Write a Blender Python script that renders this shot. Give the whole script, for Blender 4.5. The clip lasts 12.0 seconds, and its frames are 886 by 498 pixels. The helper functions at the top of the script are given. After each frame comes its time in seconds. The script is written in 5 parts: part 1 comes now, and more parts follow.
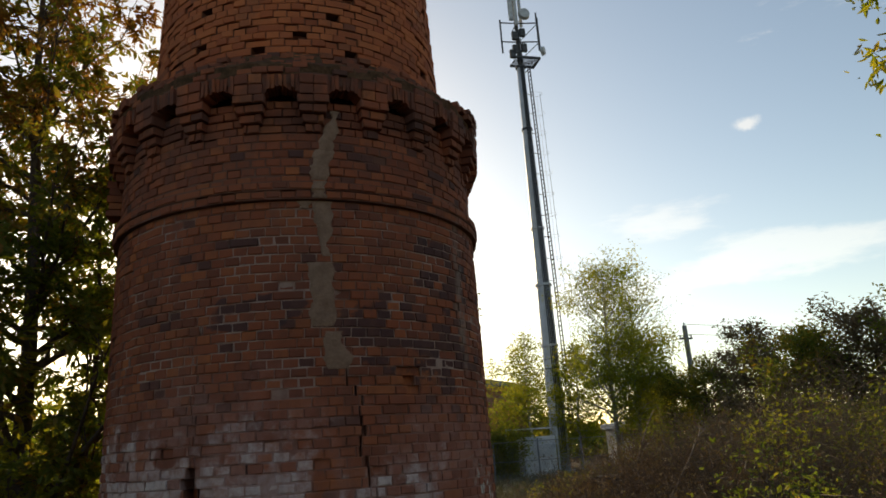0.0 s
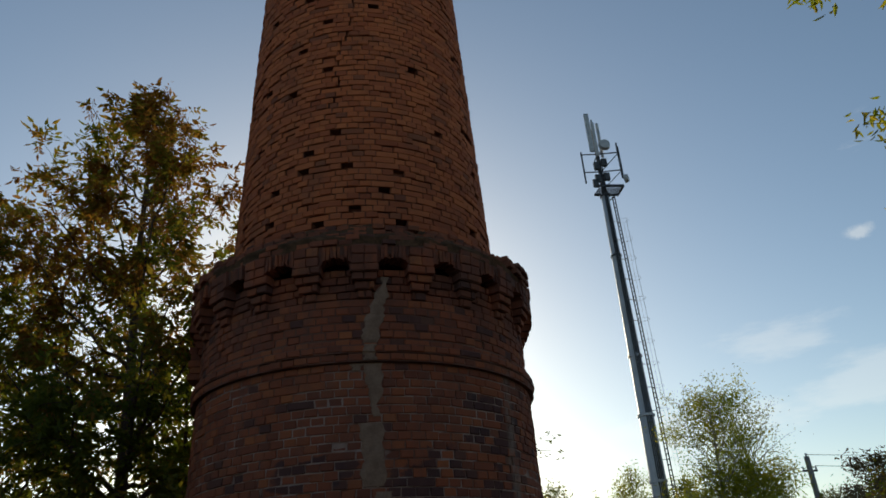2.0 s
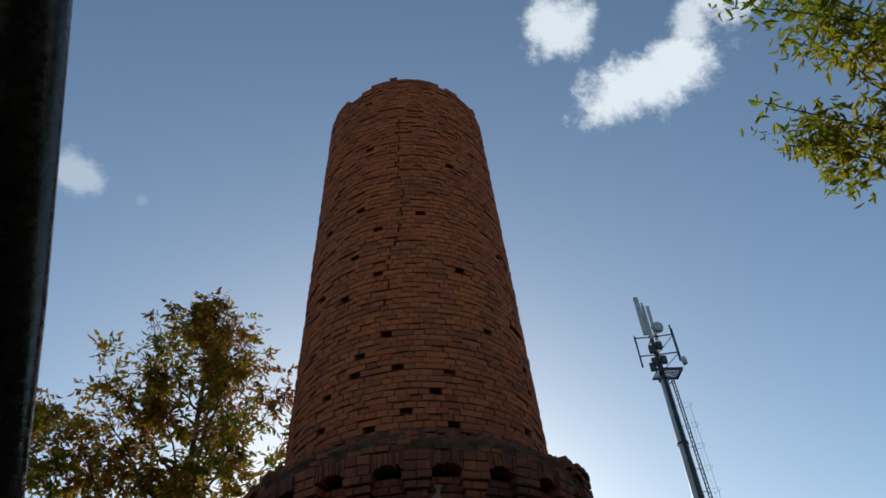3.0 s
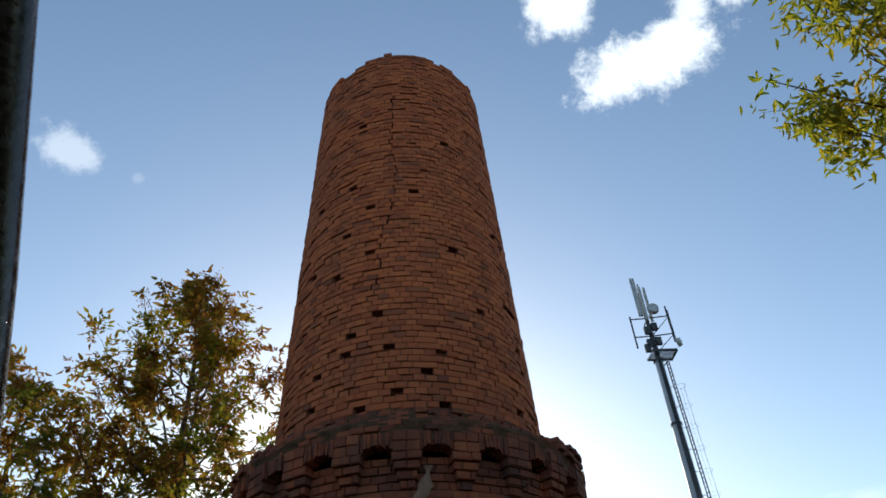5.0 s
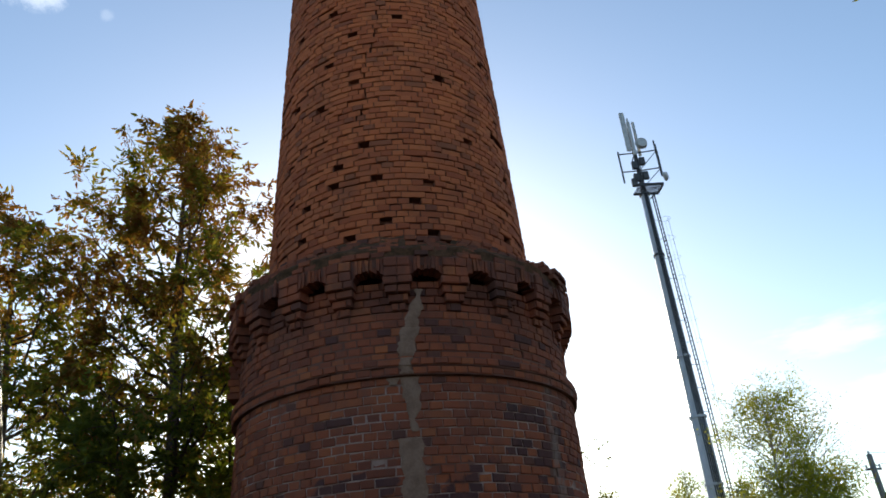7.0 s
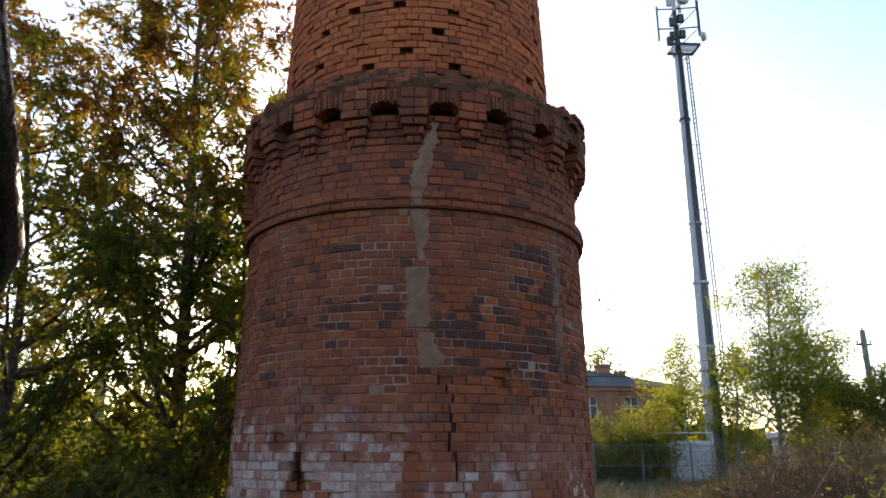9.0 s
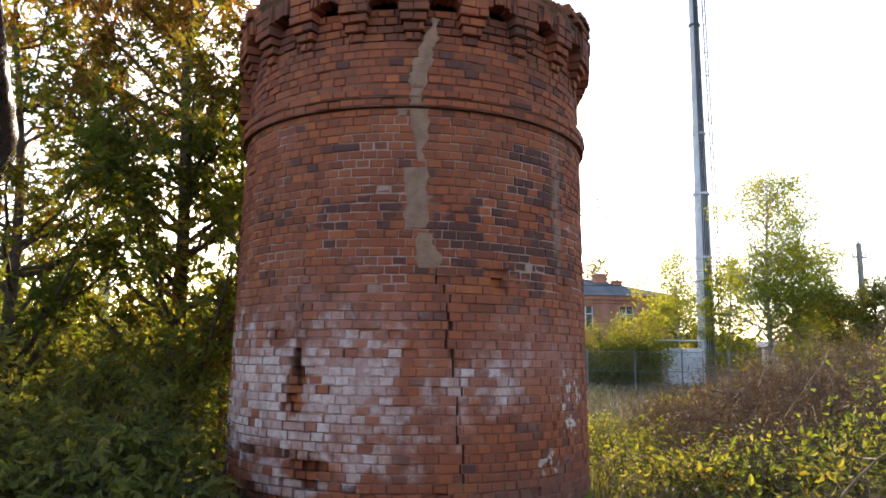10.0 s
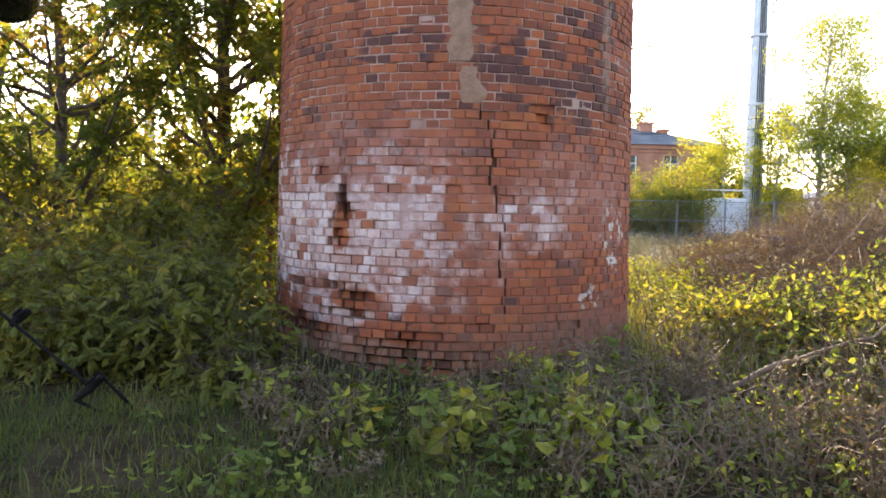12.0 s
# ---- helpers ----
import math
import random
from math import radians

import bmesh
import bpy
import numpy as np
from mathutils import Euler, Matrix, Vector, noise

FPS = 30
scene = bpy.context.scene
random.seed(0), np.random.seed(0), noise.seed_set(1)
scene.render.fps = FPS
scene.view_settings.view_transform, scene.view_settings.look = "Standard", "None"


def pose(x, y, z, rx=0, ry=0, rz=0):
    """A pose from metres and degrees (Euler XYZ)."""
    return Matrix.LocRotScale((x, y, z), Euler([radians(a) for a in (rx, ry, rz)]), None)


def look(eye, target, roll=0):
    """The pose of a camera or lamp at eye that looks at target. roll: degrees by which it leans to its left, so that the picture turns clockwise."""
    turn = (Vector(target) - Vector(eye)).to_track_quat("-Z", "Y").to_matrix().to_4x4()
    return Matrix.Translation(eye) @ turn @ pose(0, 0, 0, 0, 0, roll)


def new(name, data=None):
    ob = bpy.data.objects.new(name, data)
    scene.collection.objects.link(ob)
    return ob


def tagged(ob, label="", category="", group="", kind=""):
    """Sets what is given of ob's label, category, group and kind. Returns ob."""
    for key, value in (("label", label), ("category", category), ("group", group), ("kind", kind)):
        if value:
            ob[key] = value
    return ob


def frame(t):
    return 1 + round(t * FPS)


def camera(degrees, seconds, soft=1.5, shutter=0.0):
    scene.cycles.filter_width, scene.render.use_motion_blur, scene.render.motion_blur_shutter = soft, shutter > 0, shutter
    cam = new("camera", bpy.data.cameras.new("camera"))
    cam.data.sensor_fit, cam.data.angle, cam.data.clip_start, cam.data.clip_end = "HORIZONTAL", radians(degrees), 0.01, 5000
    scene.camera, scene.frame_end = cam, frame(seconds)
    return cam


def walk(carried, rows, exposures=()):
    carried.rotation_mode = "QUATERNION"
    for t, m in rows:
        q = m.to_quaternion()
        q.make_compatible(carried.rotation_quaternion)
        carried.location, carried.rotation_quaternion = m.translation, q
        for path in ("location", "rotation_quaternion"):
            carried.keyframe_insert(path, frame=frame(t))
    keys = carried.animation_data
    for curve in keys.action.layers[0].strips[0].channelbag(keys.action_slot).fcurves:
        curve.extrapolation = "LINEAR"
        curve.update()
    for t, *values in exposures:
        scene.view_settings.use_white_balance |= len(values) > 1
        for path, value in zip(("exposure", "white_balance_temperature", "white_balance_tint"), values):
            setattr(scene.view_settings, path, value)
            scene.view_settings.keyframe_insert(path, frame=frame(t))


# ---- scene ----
cam = camera(63.0, 12.0, soft=1.7)
walk(cam, [
    (0, pose(-0.494, -7.305, 1.621, 105.807, 3.686, -14.195)),
    (0.5, pose(-0.380, -7.394, 1.628, 106.356, 5.525, -8.291)),
    (1, pose(-0.263, -7.499, 1.675, 111.080, 3.736, -7.488)),
    (1.5, pose(-0.155, -7.647, 1.698, 112.948, 2.141, -5.902)),
    (2, pose(-0.103, -7.752, 1.713, 116.538, 3.523, -5.940)),
    (2.5, pose(-0.079, -7.807, 1.754, 124.099, 3.367, -2.376)),
    (3, pose(-0.086, -7.808, 1.798, 131.695, 3.180, -1.289)),
    (5, pose(-0.034, -7.713, 1.858, 130.108, 3.033, -1.729)),
    (5.5, pose(-0.039, -7.717, 1.842, 126.532, 2.313, 0.124)),
    (6, pose(-0.028, -7.698, 1.811, 124.076, 2.877, 0.564)),
    (6.5, pose(-0.029, -7.666, 1.802, 120.862, 3.358, -0.754)),
    (7, pose(-0.026, -7.658, 1.774, 117.431, 4.362, -1.936)),
    (9, pose(-0.005, -7.612, 1.643, 105.660, -0.067, -2.329)),
    (9.5, pose(0.000, -7.587, 1.606, 102.058, -0.069, -2.335)),
    (10, pose(0.006, -7.590, 1.579, 98.487, -0.732, -2.485)),
    (10.5, pose(0.001, -7.596, 1.541, 94.197, 0.002, -1.143)),
    (11, pose(-0.007, -7.565, 1.519, 90.571, -0.662, -1.323)),
    (11.5, pose(-0.012, -7.563, 1.491, 88.421, -0.966, 0.103)),
    (12, pose(-0.020, -7.570, 1.468, 86.602, -1.182, 0.667)),
], exposures=[(0, 0.26, 8000, 9), (1, -0.18, 7200, 5), (2, -0.35, 6600, 4), (3, -0.22, 6150, 4), (5, 0.38, 6250, 5), (6.5, 0.6, 6400, 6), (7, 0.6, 6300, 7), (9, 1.25, 6800, 12), (10.5, 2.45, 7200, 20), (12, 2.9, 7200, 20)])

# ---------------------------------------------------------------- node helpers
SUN_AZ, SUN_EL = -2.5, 17.0      # degrees to the right of +y, and up


class Nodes:
    """A short way to write node trees."""

    def __init__(self, tree):
        self.tree = tree
        tree.nodes.clear()

    def add(self, kind, inputs=(), **attrs):
        n = self.tree.nodes.new(kind)
        if "operation" in attrs:
            n.operation, n.use_clamp = attrs["operation"], attrs["use_clamp"]
        if "interpolation_type" in attrs:
            n.interpolation_type = attrs["interpolation_type"]
        if "blend_type" in attrs:
            n.data_type, n.blend_type = "RGBA", attrs["blend_type"]
        for k, val in dict(inputs).items():
            self.put(n.inputs[k], val)
        return n

    def put(self, sock, val):
        if isinstance(val, bpy.types.NodeSocket):
            self.tree.links.new(val, sock)
        elif isinstance(val, bpy.types.Node):
            self.tree.links.new(val.outputs[0], sock)
        elif isinstance(val, (tuple, list)) and len(val) == 3 and sock.type == "RGBA":
            sock.default_value = (*val, 1)
        else:
            sock.default_value = val

    def math(self, op, a, b=0.0, c=0.0, clamp=False):
        return self.add("ShaderNodeMath", {0: a, 1: b, 2: c}, operation=op, use_clamp=clamp).outputs[0]

    def ramp(self, x, lo, hi, a=0.0, b=1.0, kind="SMOOTHSTEP"):
        return self.add("ShaderNodeMapRange", {"Value": x, "From Min": lo, "From Max": hi, "To Min": a, "To Max": b},
                        interpolation_type=kind).outputs[0]

    def noise(self, vec, scale, detail=4.0, rough=0.55):
        return self.add("ShaderNodeTexNoise", {"Vector": vec, "Scale": scale, "Detail": detail, "Roughness": rough}).outputs[0]

    def mix(self, fac, a, b, blend="MIX"):
        n = self.add("ShaderNodeMix", {}, blend_type=blend)
        self.put(n.inputs[0], fac)
        self.put(n.inputs[6], a)
        self.put(n.inputs[7], b)
        return n.outputs[2]

    def colors(self, fac, stops):
        n = self.add("ShaderNodeValToRGB", {0: fac})
        e = n.color_ramp.elements
        while len(e) < len(stops):
            e.new(0.5)
        for el, (p, c) in zip(e, stops):
            el.position, el.color = p, (*c, 1)
        return n.outputs[0]


# ---------------------------------------------------------------- world and sun
world = bpy.data.worlds.new("sky")
scene.world = world
world.use_nodes = True
w = Nodes(world.node_tree)
sky = w.add("ShaderNodeTexSky")
sky.sky_type, sky.sun_disc, sky.sun_elevation, sky.sun_rotation = "NISHITA", False, radians(SUN_EL), radians(SUN_AZ)
sky.altitude, sky.air_density, sky.dust_density, sky.ozone_density = 100, 1.0, 0.65, 1.3
co = w.add("ShaderNodeTexCoord").outputs["Generated"]
xyz = w.add("ShaderNodeSeparateXYZ", {0: co})
az = w.math("MULTIPLY", w.math("ARCTAN2", xyz.outputs[0], xyz.outputs[1]), 57.2958)
el = w.math("MULTIPLY", w.math("ARCSINE", xyz.outputs[2]), 57.2958)
puff = w.noise(co, 13.0, 9.0, 0.7)
wispy = w.noise(w.add("ShaderNodeMapping", {0: co, "Scale": (1, 1, 3.5)}).outputs[0], 7.0, 6.0, 0.6)
cover = None
for a0, e0, wa, we, soft, tex in ((30.3, 50.8, 10.5, 3.1, 0.95, puff), (37.5, 53.0, 4.2, 2.8, 0.8, puff), (22.5, 57.0, 5.5, 3.2, 0.9, puff), (41, 53.5, 5.0, 3.0, 0.8, puff),
                                  (-33.2, 43.2, 3.4, 1.7, 0.42, puff), (-27.0, 42.7, 0.9, 0.6, 0.12, puff),
                                  (33.0, 16.3, 6.0, 1.8, 0.22, wispy), (40.0, 12.2, 9.0, 2.4, 0.22, wispy), (27.0, 11.0, 9.0, 2.0, 0.2, wispy),
                                  (40.2, 22.0, 1.4, 0.7, 0.4, puff), (55, 30, 12, 3, 0.8, wispy)):
    dx = w.math("DIVIDE", w.math("SUBTRACT", az, a0), wa)
    dy = w.math("DIVIDE", w.math("SUBTRACT", el, e0), we)
    rad = w.math("SQRT", w.math("ADD", w.math("MULTIPLY", dx, dx), w.math("MULTIPLY", dy, dy)))
    body = w.math("SUBTRACT", w.math("ADD", w.math("MULTIPLY", tex, 2.6), -0.38), rad)
    d = w.math("MULTIPLY", w.ramp(body, -0.1, 0.55), soft)
    cover = d if cover is None else w.math("MAXIMUM", cover, d)
cloud_tint = w.mix(w.ramp(el, 8, 30), (9.5, 9.0, 8.6), (6.4, 6.6, 6.9))
sky_color = w.mix(cover, sky.outputs[0], cloud_tint)
bg = w.add("ShaderNodeBackground", {"Color": sky_color, "Strength": 0.15})
w.add("ShaderNodeOutputWorld", {0: bg})

sun = new("sun", bpy.data.lights.new("sun", "SUN"))
sun.data.energy, sun.data.angle, sun.data.color = 3.4, radians(0.6), (1.0, 0.86, 0.66)
sun.matrix_world = look((0, 0, 40), (-math.sin(radians(SUN_AZ)) * 10, -math.cos(radians(SUN_AZ)) * 10, 40 - 10 * math.tan(radians(SUN_EL))))


# ---------------------------------------------------------------- materials
def material(name):
    m = bpy.data.materials.new(name)
    m.use_nodes = True
    return m, Nodes(m.node_tree)


def finish(n, color, rough=0.8, metal=0.0, bump=None, strength=0.4, distance=0.01, spec=0.4):
    ins = {"Base Color": color, "Roughness": rough, "Metallic": metal, "Specular IOR Level": spec}
    if bump is not None:
        ins["Normal"] = n.add("ShaderNodeBump", {"Height": bump, "Strength": strength, "Distance": distance}).outputs[0]
    n.add("ShaderNodeOutputMaterial", {0: n.add("ShaderNodeBsdfPrincipled", ins)})


def simple(name, a, b, scale=6.0, rough=0.7, metal=0.0, bump=0.3, fine=60.0, spec=0.4):
    """Two tones in large stains, with a fine grain on top."""
    m, n = material(name)
    pos = n.add("ShaderNodeNewGeometry").outputs["Position"]
    big, small = n.noise(pos, scale, 5), n.noise(pos, fine, 4)
    f = n.ramp(n.math("ADD", n.math("MULTIPLY", big, 0.65), n.math("MULTIPLY", small, 0.35)), 0.35, 0.65)
    finish(n, n.mix(f, a, b), n.ramp(small, 0.3, 0.7, rough - 0.1, min(1, rough + 0.1)), metal, small, bump, spec=spec)
    return m


def leaf_material(name, stops, patch=0.6, glow=0.45, high=0.0):
    """Leaves: a colour for each leaf, drifting over the crown, thin enough to let light through."""
    m, n = material(name)
    geo = n.add("ShaderNodeNewGeometry")
    r = geo.outputs["Random Per Island"]
    drift = n.noise(geo.outputs["Position"], patch, 2)
    f = n.math("ADD", n.math("MULTIPLY", r, 0.45), n.ramp(drift, 0.3, 0.7, 0.0, 0.6), clamp=True)
    if high:
        # tops turn first
        f = n.math("ADD", f, n.ramp(n.add("ShaderNodeSeparateXYZ", {0: geo.outputs["Position"]}).outputs[2], 3.2, 7.5, -0.12, high), clamp=True)
    col = n.colors(f, stops)
    vein = n.noise(geo.outputs["Position"], 45.0, 3)
    col = n.mix(n.ramp(vein, 0.3, 0.75, 0.0, 0.35), col, (0.05, 0.045, 0.02))
    front = n.add("ShaderNodeBsdfPrincipled", {"Base Color": col, "Roughness": 0.75, "Specular IOR Level": 0.12})
    warm = n.mix(1.0, col, (1.0, 0.95, 0.45), "MULTIPLY")
    bright = n.mix(1.0, warm, (2.0, 2.0, 1.5), "MULTIPLY")
    thin = n.add("ShaderNodeBsdfTranslucent", {"Color": bright})
    n.add("ShaderNodeOutputMaterial", {0: n.add("ShaderNodeMixShader", {0: glow, 1: front, 2: thin})})
    return m


def brick_material(name, shaft=False, joints=False):
    """Old red brick (or the joints between), a tone for each brick, soot, and white salt stains low on the wall."""
    m, n = material(name)
    geo = n.add("ShaderNodeNewGeometry")
    pos = geo.outputs["Position"]
    own = n.add("ShaderNodeObjectInfo").outputs["Random"]
    r = n.math("FRACT", n.math("ADD", geo.outputs["Random Per Island"], own))
    r2 = n.math("FRACT", n.math("MULTIPLY", r, 37.17))
    r3 = n.math("FRACT", n.math("MULTIPLY", r, 91.73))
    p = n.add("ShaderNodeSeparateXYZ", {0: pos})
    th = n.math("MULTIPLY", n.math("ARCTAN2", p.outputs[0], n.math("MULTIPLY", p.outputs[1], -1)), 57.2958)
    z = p.outputs[2]
    big, mid, fine = n.noise(pos, 1.3, 4), n.noise(pos, 9.0, 5), n.noise(pos, 70.0, 5, 0.7)
    broad = n.noise(pos, 3.1, 5, 0.6)
    if joints:
        col = n.mix(n.ramp(n.math("ADD", n.math("MULTIPLY", big, 0.7), n.math("MULTIPLY", fine, 0.3)), 0.42, 0.66), (0.16, 0.068, 0.046), (0.29, 0.145, 0.100))
    elif shaft:
        col = n.colors(r, [(0.0, (0.34, 0.084, 0.034)), (0.35, (0.46, 0.120, 0.043)), (0.7, (0.53, 0.150, 0.052)), (1.0, (0.40, 0.106, 0.043))])
    else:
        col = n.colors(r, [(0.0, (0.19, 0.056, 0.031)), (0.2, (0.28, 0.078, 0.038)), (0.55, (0.34, 0.092, 0.041)), (0.86, (0.395, 0.113, 0.044)), (0.93, (0.44, 0.134, 0.046)), (1.0, (0.26, 0.075, 0.040))])
    if not joints:
        col = n.mix(n.ramp(big, 0.3, 0.7, 0.0, 0.12 if shaft else 0.35), col, (0.19, 0.07, 0.045))
        col = n.mix(n.ramp(mid, 0.45, 0.75, 0.0, 0.16 if shaft else 0.4), col, (0.14, 0.058, 0.040))

    def spot(t0, z0, wt, wz):
        a = n.math("DIVIDE", n.math("SUBTRACT", th, t0), wt)
        b = n.math("DIVIDE", n.math("SUBTRACT", z, z0), wz)
        d = n.math("SQRT", n.math("ADD", n.math("MULTIPLY", a, a), n.math("MULTIPLY", b, b)))
        rag = n.math("ADD", n.math("MULTIPLY", n.math("SUBTRACT", mid, 0.5), 0.6), n.math("MULTIPLY", n.math("SUBTRACT", broad, 0.5), 1.1))
        return n.math("ADD", d, rag)

    def most(*masks):
        out = masks[0]
        for q in masks[1:]:
            out = n.math("MAXIMUM", out, q)
        return out

    if not shaft:
        dark = most(n.ramp(spot(19, 2.60, 17, 0.34), 0.4, 1.15, 0.95, 0.0), n.ramp(spot(33, 2.45, 18, 0.42), 0.4, 1.15, 0.75, 0.0),
                    n.ramp(spot(42, 3.1, 18, 0.5), 0.4, 1.1, 0.55, 0.0), n.ramp(spot(-16, 2.74, 15, 0.16), 0.5, 1.1, 0.6, 0.0))
        if not joints:
            pick = n.ramp(n.math("ADD", r2, n.math("MULTIPLY", dark, 0.62)), 0.82, 0.95)
            col = n.mix(n.math("MULTIPLY", pick, n.ramp(dark, 0.0, 0.3, 0.0, 0.86)), col, (0.060, 0.034, 0.036))
            col = n.mix(n.math("MULTIPLY", n.ramp(r3, 0.93, 0.945), 0.75), col, (0.062, 0.038, 0.038))
        else:
            light = n.math("MULTIPLY", n.ramp(z, 1.9, 2.2), n.ramp(z, 3.5, 3.7, 1.0, 0.0))
            light = n.math("MULTIPLY", light, n.ramp(n.noise(pos, 2.0, 4, 0.6), 0.42, 0.54, 0.05, 0.85))
            col = n.mix(light, col, (0.47, 0.33, 0.27))
            col = n.mix(n.ramp(z, 3.75, 4.1, 0.0, 0.7), col, (0.15, 0.068, 0.046))
            col = n.mix(n.ramp(z, 4.95, 5.1, 0.0, 0.9), col, (0.24, 0.080, 0.040))
        # white salts, patchy, with bricks that shed them
        salt = most(n.ramp(spot(-24, 1.24, 40, 0.85), 0.0, 1.3, 1.0, 0.0), n.ramp(spot(-58, 1.25, 36, 0.9), 0.1, 1.25, 0.95, 0.0),
                    n.ramp(spot(22, 1.38, 24, 0.5), 0.0, 1.2, 0.68, 0.0), n.ramp(spot(-32, 0.60, 24, 0.30), 0.2, 1.15, 0.8, 0.0))
        bare = most(n.ramp(spot(-32.0, 1.30, 3.6, 0.22), 0.7, 1.05, 1.0, 0.0), n.ramp(spot(-27.0, 0.68, 9.0, 0.11), 0.6, 1.05, 0.95, 0.0), n.ramp(spot(-40.0, 1.73, 4.0, 0.10), 0.6, 1.05, 0.9, 0.0),
                    n.ramp(spot(0.5, 1.45, 3.4, 0.30), 0.5, 1.1, 0.65, 0.0), n.ramp(spot(9.0, 1.75, 6.0, 0.3), 0.5, 1.1, 0.8, 0.0), n.ramp(spot(18, 0.35, 30, 0.32), 0.5, 1.1, 0.9, 0.0))
        salt = n.math("MULTIPLY", salt, n.math("SUBTRACT", 1.0, n.math("MULTIPLY", bare, 0.85)))
        film = most(n.ramp(spot(-26, 1.45, 62, 0.95), 0.3, 1.1, 0.75, 0.0), n.ramp(spot(36, 1.55, 36, 0.62), 0.3, 1.1, 0.7, 0.0))
        film = n.math("MULTIPLY", film, n.ramp(n.noise(pos, 5.0, 5, 0.65), 0.28, 0.6, 0.3, 1.0))
        film = n.math("MULTIPLY", film, n.math("SUBTRACT", 1.0, n.math("MULTIPLY", bare, 0.8)))
        if not joints:
            film = n.math("MULTIPLY", film, n.ramp(r3, 0.0, 1.0, 0.25, 1.15, "LINEAR"))
        col = n.mix(film, col, (0.42, 0.215, 0.175))
        if joints:
            loss = n.math("ADD", 0.5, n.ramp(n.noise(pos, 4.0, 5, 0.65), 0.35, 0.65, 0.0, 0.75))
            row = n.ramp(spot(-34, 0.98, 34, 0.17), 0.6, 1.05, 0.75, 0.0)
            loss = n.math("ADD", loss, row)
            tone = 0.1
        else:
            shed = n.ramp(r2, 0.80, 0.88, 0.0, 1.3)
            loss = n.math("ADD", n.math("ADD", n.math("MULTIPLY", r2, 0.75), shed), n.ramp(n.noise(pos, 4.0, 5, 0.65), 0.35, 0.65, 0.0, 0.7))
            tone = r3
        keep = n.ramp(n.math("SUBTRACT", n.math("MULTIPLY", salt, 1.75), loss), -0.15, 0.8)
        blotch = n.ramp(n.math("ADD", n.math("MULTIPLY", n.noise(pos, 17.0, 5, 0.7), 0.8), n.math("MULTIPLY", fine, 0.25)), 0.36, 0.6, 0.4, 1.0)
        col = n.mix(n.math("MULTIPLY", n.math("MULTIPLY", keep, blotch), 0.93), col, n.mix(tone, (0.50, 0.355, 0.33), (0.69, 0.60, 0.58)))
        chips = n.math("MULTIPLY", most(n.ramp(spot(41, 0.70, 5, 0.13), 0.7, 1.05, 1.0, 0.0), n.ramp(spot(54, 1.22, 9, 0.32), 0.7, 1.05, 1.0, 0.0)), n.ramp(n.noise(pos, 13.0, 2, 0.5), 0.55, 0.60))
        col = n.mix(n.math("MULTIPLY", chips, 0.85), col, (0.60, 0.56, 0.50))
        rust = n.math("MULTIPLY", most(n.ramp(spot(0.5, 1.5, 4.0, 0.35), 0.5, 1.1, 0.5, 0.0), n.ramp(spot(26, 2.25, 10, 0.20), 0.5, 1.1, 0.7, 0.0), n.ramp(spot(-32, 1.28, 5, 0.24), 0.5, 1.1, 0.7, 0.0)),
                      n.ramp(n.noise(pos, 8.0, 4, 0.6), 0.45, 0.58))
        col = n.mix(rust, col, (0.45, 0.135, 0.045))
        earth = n.ramp(spot(-30, 0.20, 26, 0.22), 0.5, 1.1, 0.7, 0.0)
        col = n.mix(earth, col, (0.36, 0.22, 0.17))
        brown = n.ramp(spot(38, 0.30, 44, 0.42), 0.5, 1.1, 0.65, 0.0)
        col = n.mix(brown, col, (0.235, 0.110, 0.078))
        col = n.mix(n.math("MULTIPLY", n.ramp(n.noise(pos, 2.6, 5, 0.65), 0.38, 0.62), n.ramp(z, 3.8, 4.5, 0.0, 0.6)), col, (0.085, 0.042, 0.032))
        streak = n.ramp(n.noise(n.add("ShaderNodeMapping", {0: pos, "Scale": (5, 5, 0.5)}).outputs[0], 1.6, 5, 0.6), 0.48, 0.68, 0.0, 0.35)
        col = n.mix(streak, col, (0.16, 0.074, 0.055))
        drip = n.math("MULTIPLY", n.ramp(spot(48, 2.9, 3.0, 0.9), 0.5, 1.1, 0.7, 0.0), n.ramp(mid, 0.4, 0.6, 0.3, 1.0))
        col = n.mix(drip, col, (0.30, 0.21, 0.165))
    else:
        col = n.mix(n.math("MULTIPLY", n.ramp(r3, 0.93, 0.95), 0.5), col, (0.10, 0.05, 0.038))
        col = n.mix(n.ramp(broad, 0.47, 0.68, 0.0, 0.45), col, (0.18, 0.072, 0.042))
    col = n.mix(n.ramp(fine, 0.25, 0.75, 0.0, 0.25), col, (0.12, 0.06, 0.045))
    bump = n.math("ADD", fine, n.math("MULTIPLY", mid, 0.8))
    finish(n, col, 0.92, 0, bump, 0.55, 0.006, 0.2)
    return m


